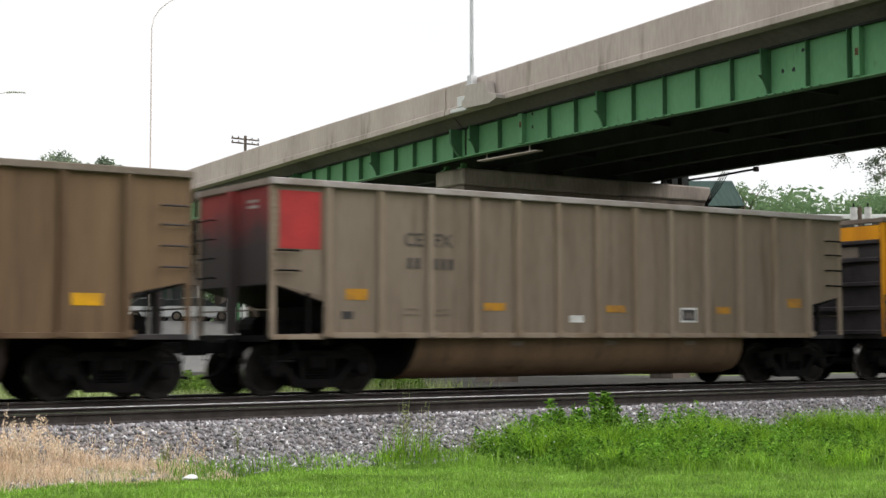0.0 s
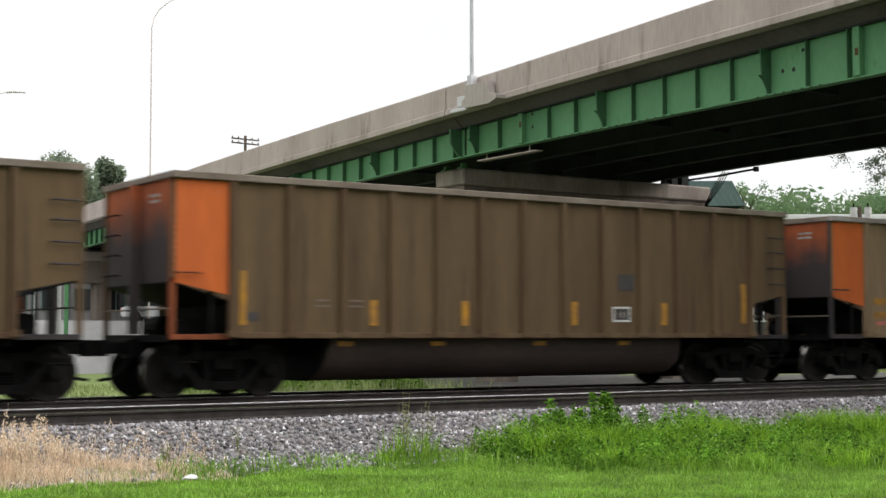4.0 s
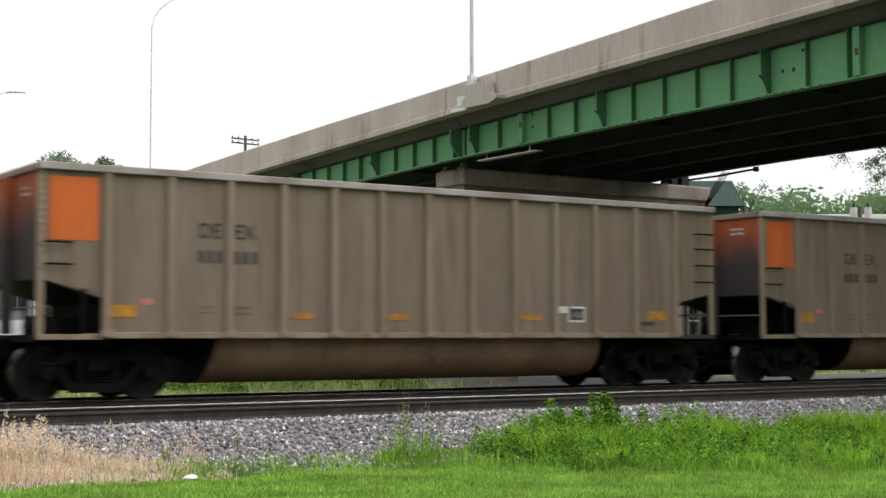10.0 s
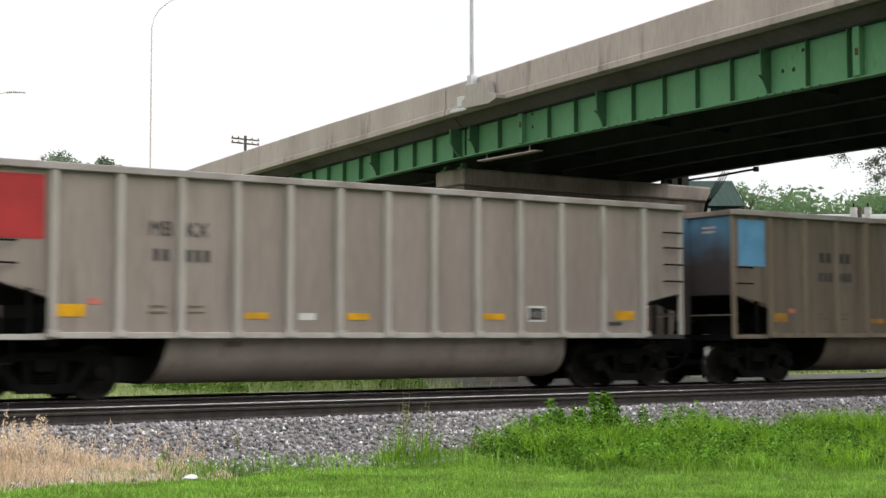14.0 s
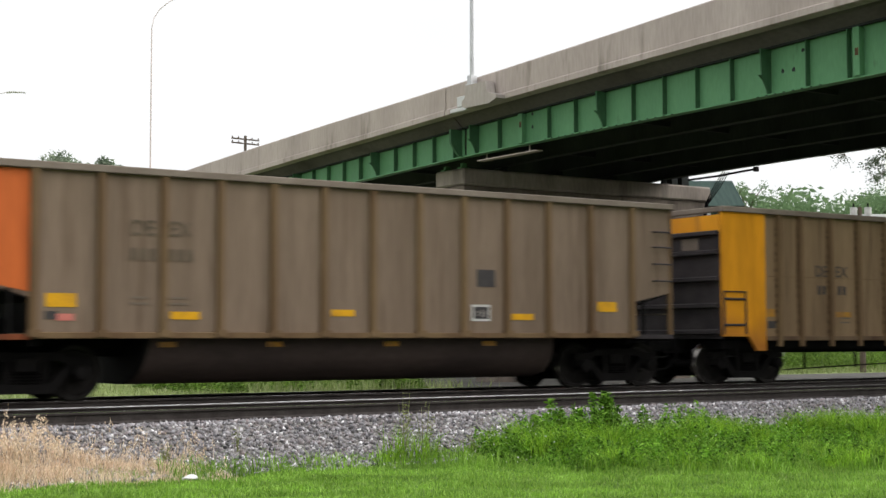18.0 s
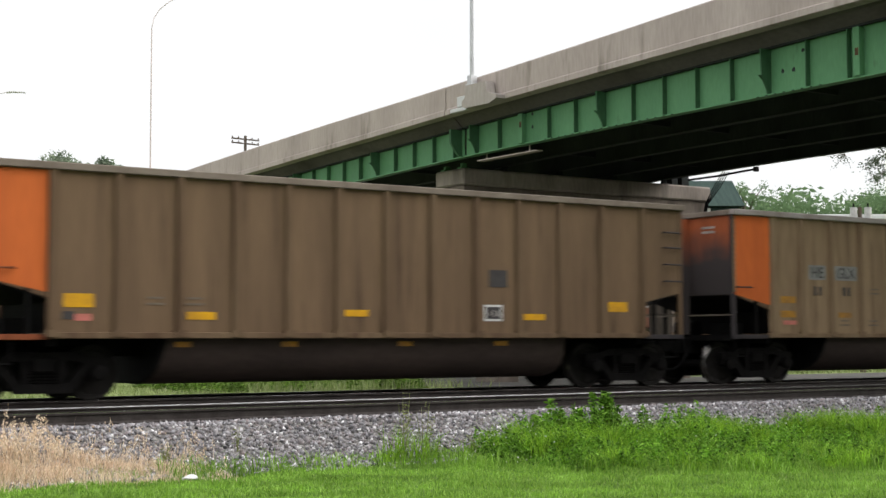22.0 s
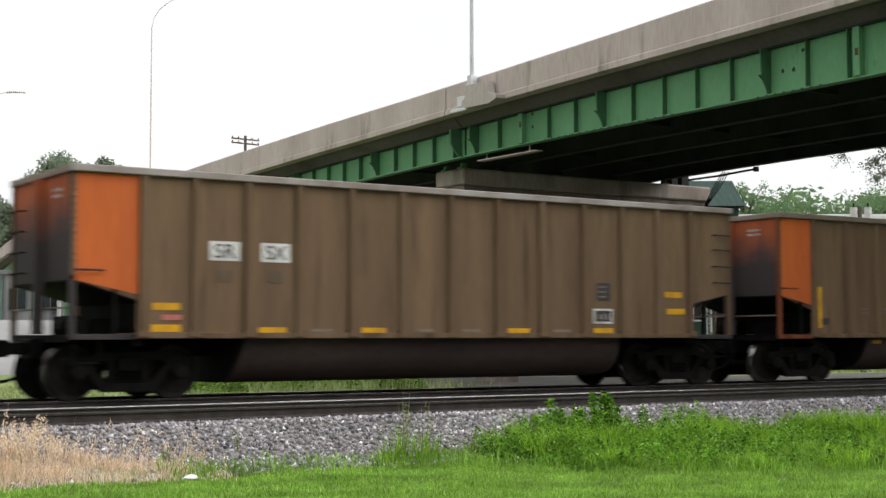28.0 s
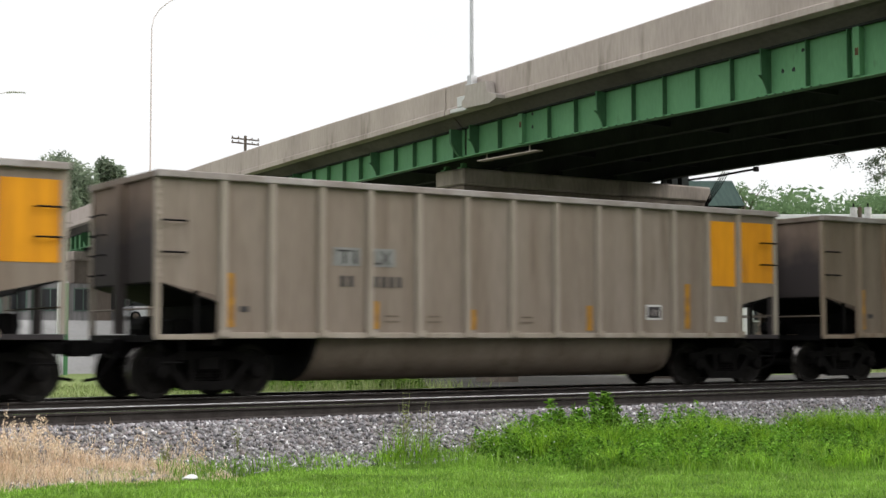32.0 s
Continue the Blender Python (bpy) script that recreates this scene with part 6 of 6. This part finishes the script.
M_BRICK = mat("red_brick", (0.26, 0.11, 0.08), (0.2, 0.085, 0.06), 0.9, 1.2, (1, 1, 1), (0.35, 0.65), 30, 0.3, 0.2)
M_TEAL = mat("teal_metal_roof", (0.028, 0.05, 0.042), (0.02, 0.037, 0.031), 0.85, 1.0, (6, 0.4, 0.4), fine_amount=0.1)
M_ROOF = mat("grey_roofing", (0.2, 0.2, 0.2), None, 0.9, 1.0)


def build_house(name, label, at, turn, length, depth, height, wall, roof, bays, window_h=1.5, gable=0.0, trim=M_WALL):
    t = thing(name, label, "building", "buildings beyond the line", pose(*at, 0, 0, turn))
    part("wall", boxes((0, length, 0, depth, -0.3, height)), wall, t)
    if gable:
        part("roof", prism([(-0.3, height + 0.003), (depth + 0.3, height + 0.003), (depth / 2, height + gable)], -0.3, length + 0.3, "x"), roof, t)
    else:
        part("roof", boxes((-0.25, length + 0.25, -0.25, depth + 0.25, height + 0.003, height + 0.3), bevel=0.03), roof, t)
    step = length / bays
    for k in range(bays):
        x = step * (k + 0.5)
        w = part("window", boxes((x - step * 0.3, x + step * 0.3, -0.06, -0.003, height * 0.3, height * 0.3 + window_h)), trim, t, "white framed window")
        part("pane", boxes((x - step * 0.25, x - 0.04, -0.08, -0.061, height * 0.3 + 0.08, height * 0.3 + window_h - 0.08)), M_GLASS, w)
        part("pane", boxes((x + 0.04, x + step * 0.25, -0.08, -0.061, height * 0.3 + 0.08, height * 0.3 + window_h - 0.08)), M_GLASS, w)
        part("pilaster", boxes((step * k - 0.15, step * k + 0.15, -0.12, -0.002, -0.3, height - 0.1)), trim, t)
    return t


build_house("brick_building", "long red brick building with white framed windows", (48.0, 62.5, 2.2), -34, 26, 9, 3.4, M_BRICK, M_ROOF, 12)
M_SAGE = mat("sage_green_paint", (0.15, 0.21, 0.17), (0.11, 0.155, 0.13), 0.7, 1.0, fine_amount=0.1)
M_SHED = mat("grey_sheet_wall", (0.3, 0.29, 0.285), (0.22, 0.213, 0.21), 0.8, 1.0, (6, 6, 0.4), fine_amount=0.15)
build_house("grey_workshop", "long low grey workshop with pale green pilasters", (24.0, 78.0, 2.0), -26, 20, 8, 3.6, M_SHED, M_ROOF, 9, 1.6, 0.0, M_SAGE)
build_house("green_roofed_building", "teal metal-roofed building beside the woods", (52.6, 32.0, -0.65), -34, 3.3, 6, 8.7, M_TEAL, M_TEAL, 2, 1.2, 1.7)
build_house("white_roofed_building", "low building with a bright white flat roof", (64.0, 41.5, -0.65), -34, 12, 8, 9.2, M_DIRT, M_WALL, 5)


def build_parked_car(x, y, z, turn, paint, label):
    t = thing("parked_car", label, "car", "parked cars", pose(x, y, z, 0, 0, turn))
    prof = [(-2.2, 0.32), (2.2, 0.3), (2.25, 0.62), (2.1, 0.78), (1.2, 0.92), (-1.9, 0.95), (-2.22, 0.85), (-2.28, 0.5)]
    part("body", prism(prof, -0.88, 0.88, "y"), paint, t)
    part("cabin", prism([(-1.85, 0.95), (1.15, 0.925), (0.35, 1.4), (-0.1, 1.46), (-1.1, 1.42)], -0.74, 0.74, "y"), M_GLASS, t, "dark window glass")
    part("roof", prism([(-1.15, 1.425), (0.38, 1.41), (-0.1, 1.48), (-1.0, 1.46)], -0.72, 0.72, "y"), paint, t)
    for wx in (-1.35, 1.4):
        for s in (-1, 1):
            w = part("wheel", lathe([(0.2, -0.1), (0.32, -0.1), (0.32, 0.1), (0.2, 0.1)], 14), M_TYRE, t, at=pose(wx, s * 0.82, 0.32))
            part("rim", lathe([(0.02, -0.105), (0.2, -0.103), (0.2, 0.103), (0.02, 0.105)], 12), M_CHORDB, w)
    for s in (-1, 1):
        part("headlight", boxes((2.16, 2.27, s * 0.6 - 0.18, s * 0.6 + 0.18, 0.6, 0.72)), M_WHITE, t)
        part("tail_light", boxes((-2.3, -2.2, s * 0.66 - 0.14, s * 0.66 + 0.14, 0.68, 0.84)), M_PINK, t)


M_CARW = mat("white_car_paint", (0.72, 0.72, 0.73), (0.66, 0.66, 0.67), 0.25, 1, fine_amount=0.03, bump=0)
M_CARS = mat("silver_car_paint", (0.45, 0.46, 0.48), None, 0.3, 1, fine_amount=0.03, bump=0)
for x, y, z, turn, paint, label in ((37.4, 58.6, 2.2, -30, M_CARW, "white sedan parked on the grey forecourt"), (35.4, 60.3, 2.2, -28, M_CARW, "white sedan parked on the grey forecourt"),
                                    (37.8, 62.2, 2.2, -32, M_CARS, "silver sedan parked on the grey forecourt"),
                                    (41.2, 60.0, 2.2, -30, M_CARW, "white sedan parked on the grey forecourt"),
                                    (57.0, 37.5, -0.65, -30, M_CARW, "white car parked on grey gravel")):
    build_parked_car(x, y, z, turn, paint, label)


def build_van():
    """A tall white van with a band of pale windows, that drives over the overpass."""
    t = thing("van", "white van driving along the overpass", "van")
    prof = [(-2.4, 0.32), (2.35, 0.3), (2.45, 0.62), (2.36, 0.98), (1.75, 1.12), (1.05, 1.84), (0.7, 1.98), (-2.05, 1.98), (-2.3, 1.86), (-2.45, 1.0)]
    bm = prism(prof, -0.95, 0.95, "y")
    bmesh.ops.bevel(bm, geom=bm.edges[:], offset=0.05, segments=2, affect="EDGES")
    part("body", bm, M_CARW, t)
    for s in (-1, 1):
        for outline in ([(0.2, 1.16), (1.42, 1.16), (0.95, 1.72), (0.2, 1.76)], [(-1.0, 1.16), (0.08, 1.16), (0.08, 1.76), (-1.0, 1.76)], [(-2.2, 1.16), (-1.12, 1.16), (-1.12, 1.76), (-2.12, 1.74)]):
            part("side_window", prism(outline, s * 0.951, s * 0.958, "y"), M_VANGLASS, t, "pale window with sky brightness in its colour")
        part("roof_rail", tube([(-1.9, s * 0.75, 1.98), (-1.85, s * 0.75, 2.08), (0.45, s * 0.75, 2.08), (0.5, s * 0.75, 1.98)], 0.02, 6), M_POLE, t)
        part("headlight", boxes((2.36, 2.46, s * 0.68 - 0.16, s * 0.68 + 0.16, 0.68, 0.88)), M_WHITE, t)
        for wx in (-1.5, 1.55):
            w = part("wheel", lathe([(0.2, -0.11), (0.34, -0.11), (0.34, 0.11), (0.2, 0.11)], 16), M_TYRE, t, at=pose(wx, s * 0.86, 0.34))
            part("rim", lathe([(0.02, -0.115), (0.2, -0.113), (0.2, 0.113), (0.02, 0.115)], 12), M_CHORDB, w)
    part("windscreen", prism([(1.70, 1.2), (1.74, 1.2), (1.14, 1.81), (1.10, 1.81)], -0.8, 0.8, "y"), M_VANGLASS, t)
    return t


# Glass with a pale base colour in place of bright sky seen through it.
M_VANGLASS = mat("sky_pale_van_glass", (0.4, 0.45, 0.46), (0.33, 0.38, 0.39), 0.15, 1, fine_amount=0.03, bump=0)
VAN = build_van()


def build_post(x, y, z, h, m, label):
    t = thing("marker_post", label, "post", "posts beyond the line", pose(x, y, z))
    part("post", boxes((-0.09, 0.09, -0.09, 0.09, -0.1, h), bevel=0.02), m, t)
    part("cap", boxes((-0.11, 0.11, -0.11, 0.11, h + 0.001, h + 0.06), bevel=0.01), M_POLE, t)


for x, y, h, m, label in ((38.5, 56.9, 1.9, M_WALL, "pale upright post at the forecourt edge"), (39.0, 56.6, 1.9, M_GREEN, "green upright post at the forecourt edge"),
                          (40.2, 57.2, 1.9, M_GREEN, "green upright post at the forecourt edge"), (39.6, 57.0, 1.8, M_WALL, "pale upright post at the forecourt edge"),
                          (41.4, 57.4, 1.8, M_WALL, "pale upright post at the forecourt edge"), (47.6, 60.0, 1.9, M_WALL, "white upright post before the brick building"),
                          (24.06, 46.0, 4.75, M_WALL, "tall white post beyond the overpass"), (24.5, 46.2, 4.6, M_GREEN, "tall green post beyond the overpass")):
    build_post(x, y, ground_z(y), h, m, label)


def build_barrier(x0, y0, x1, y1, z, label):
    """A low roadside barrier: posts, and a white board with red bands."""
    t = thing("barrier", label, "barrier", at=pose(x0, y0, z, 0, 0, math.degrees(math.atan2(y1 - y0, x1 - x0))))
    length = math.hypot(x1 - x0, y1 - y0)
    for k in range(4):
        part("post", boxes((length * k / 3 - 0.05, length * k / 3 + 0.05, 0.0, 0.1, -0.1, 1.05)), M_WOOD, t)
    part("board", boxes((-0.2, length + 0.2, -0.04, -0.003, 0.62, 0.92), bevel=0.006), M_WALL, t)
    n = int(length / 0.5)
    for k in range(n):
        part("red_band", boxes((k * 0.5, k * 0.5 + 0.24, -0.046, -0.041, 0.63, 0.91)), M_PINK, t)


build_barrier(50.2, 43.6, 53.6, 41.6, -0.66, "low white barrier with red bands beside the gravel yard")


# ---- what moves ----
def motions():
    times = [float(t) for t in range(0, 33)]
    for number, (car, sets) in CARS.items():
        x0 = 18.74 + PITCH * number
        walk(car, [(t, pose(x0 - travelled(t), 0, 0)) for t in times])
        # the wheels turn with the way gone while the car is before the camera
        seen = [f / FPS for f in range(0, 32 * FPS + 1) if -4 < x0 - travelled(f / FPS) < 52]
        for ws in sets:
            at = ws.matrix_basis.translation.copy()
            rows = [(t, pose(at.x, at.y, at.z) @ Matrix.Rotation(-(travelled(t) - travelled(seen[0])) / WHEEL_R, 4, "Y")) for t in seen]
            if seen[0] > 0.05:
                rows.insert(0, (0.0, pose(at.x, at.y, at.z)))
            if seen[-1] < 31.95:
                rows.append((32.0, rows[-1][1]))
            walk(ws, rows)
    # the van waits far along the overpass, then passes at a steady pace
    def on_deck(y):
        lean = math.atan2(z_par(y - 1) - z_par(y + 1), 2.0)
        veer = (bend(y + 1) - bend(y - 1)) / 2
        return pose(31.3 + bend(y), y, z_par(y) + 0.282, 0, -math.degrees(lean), math.degrees(math.atan2(-1.0, -veer)))
    walk(VAN, [(0.0, on_deck(125.5)), (19.3, on_deck(125.5))] + [(t / 2, on_deck(45.54 - 16.0 * (t / 2 - 24.5))) for t in range(39, 65)])


motions()
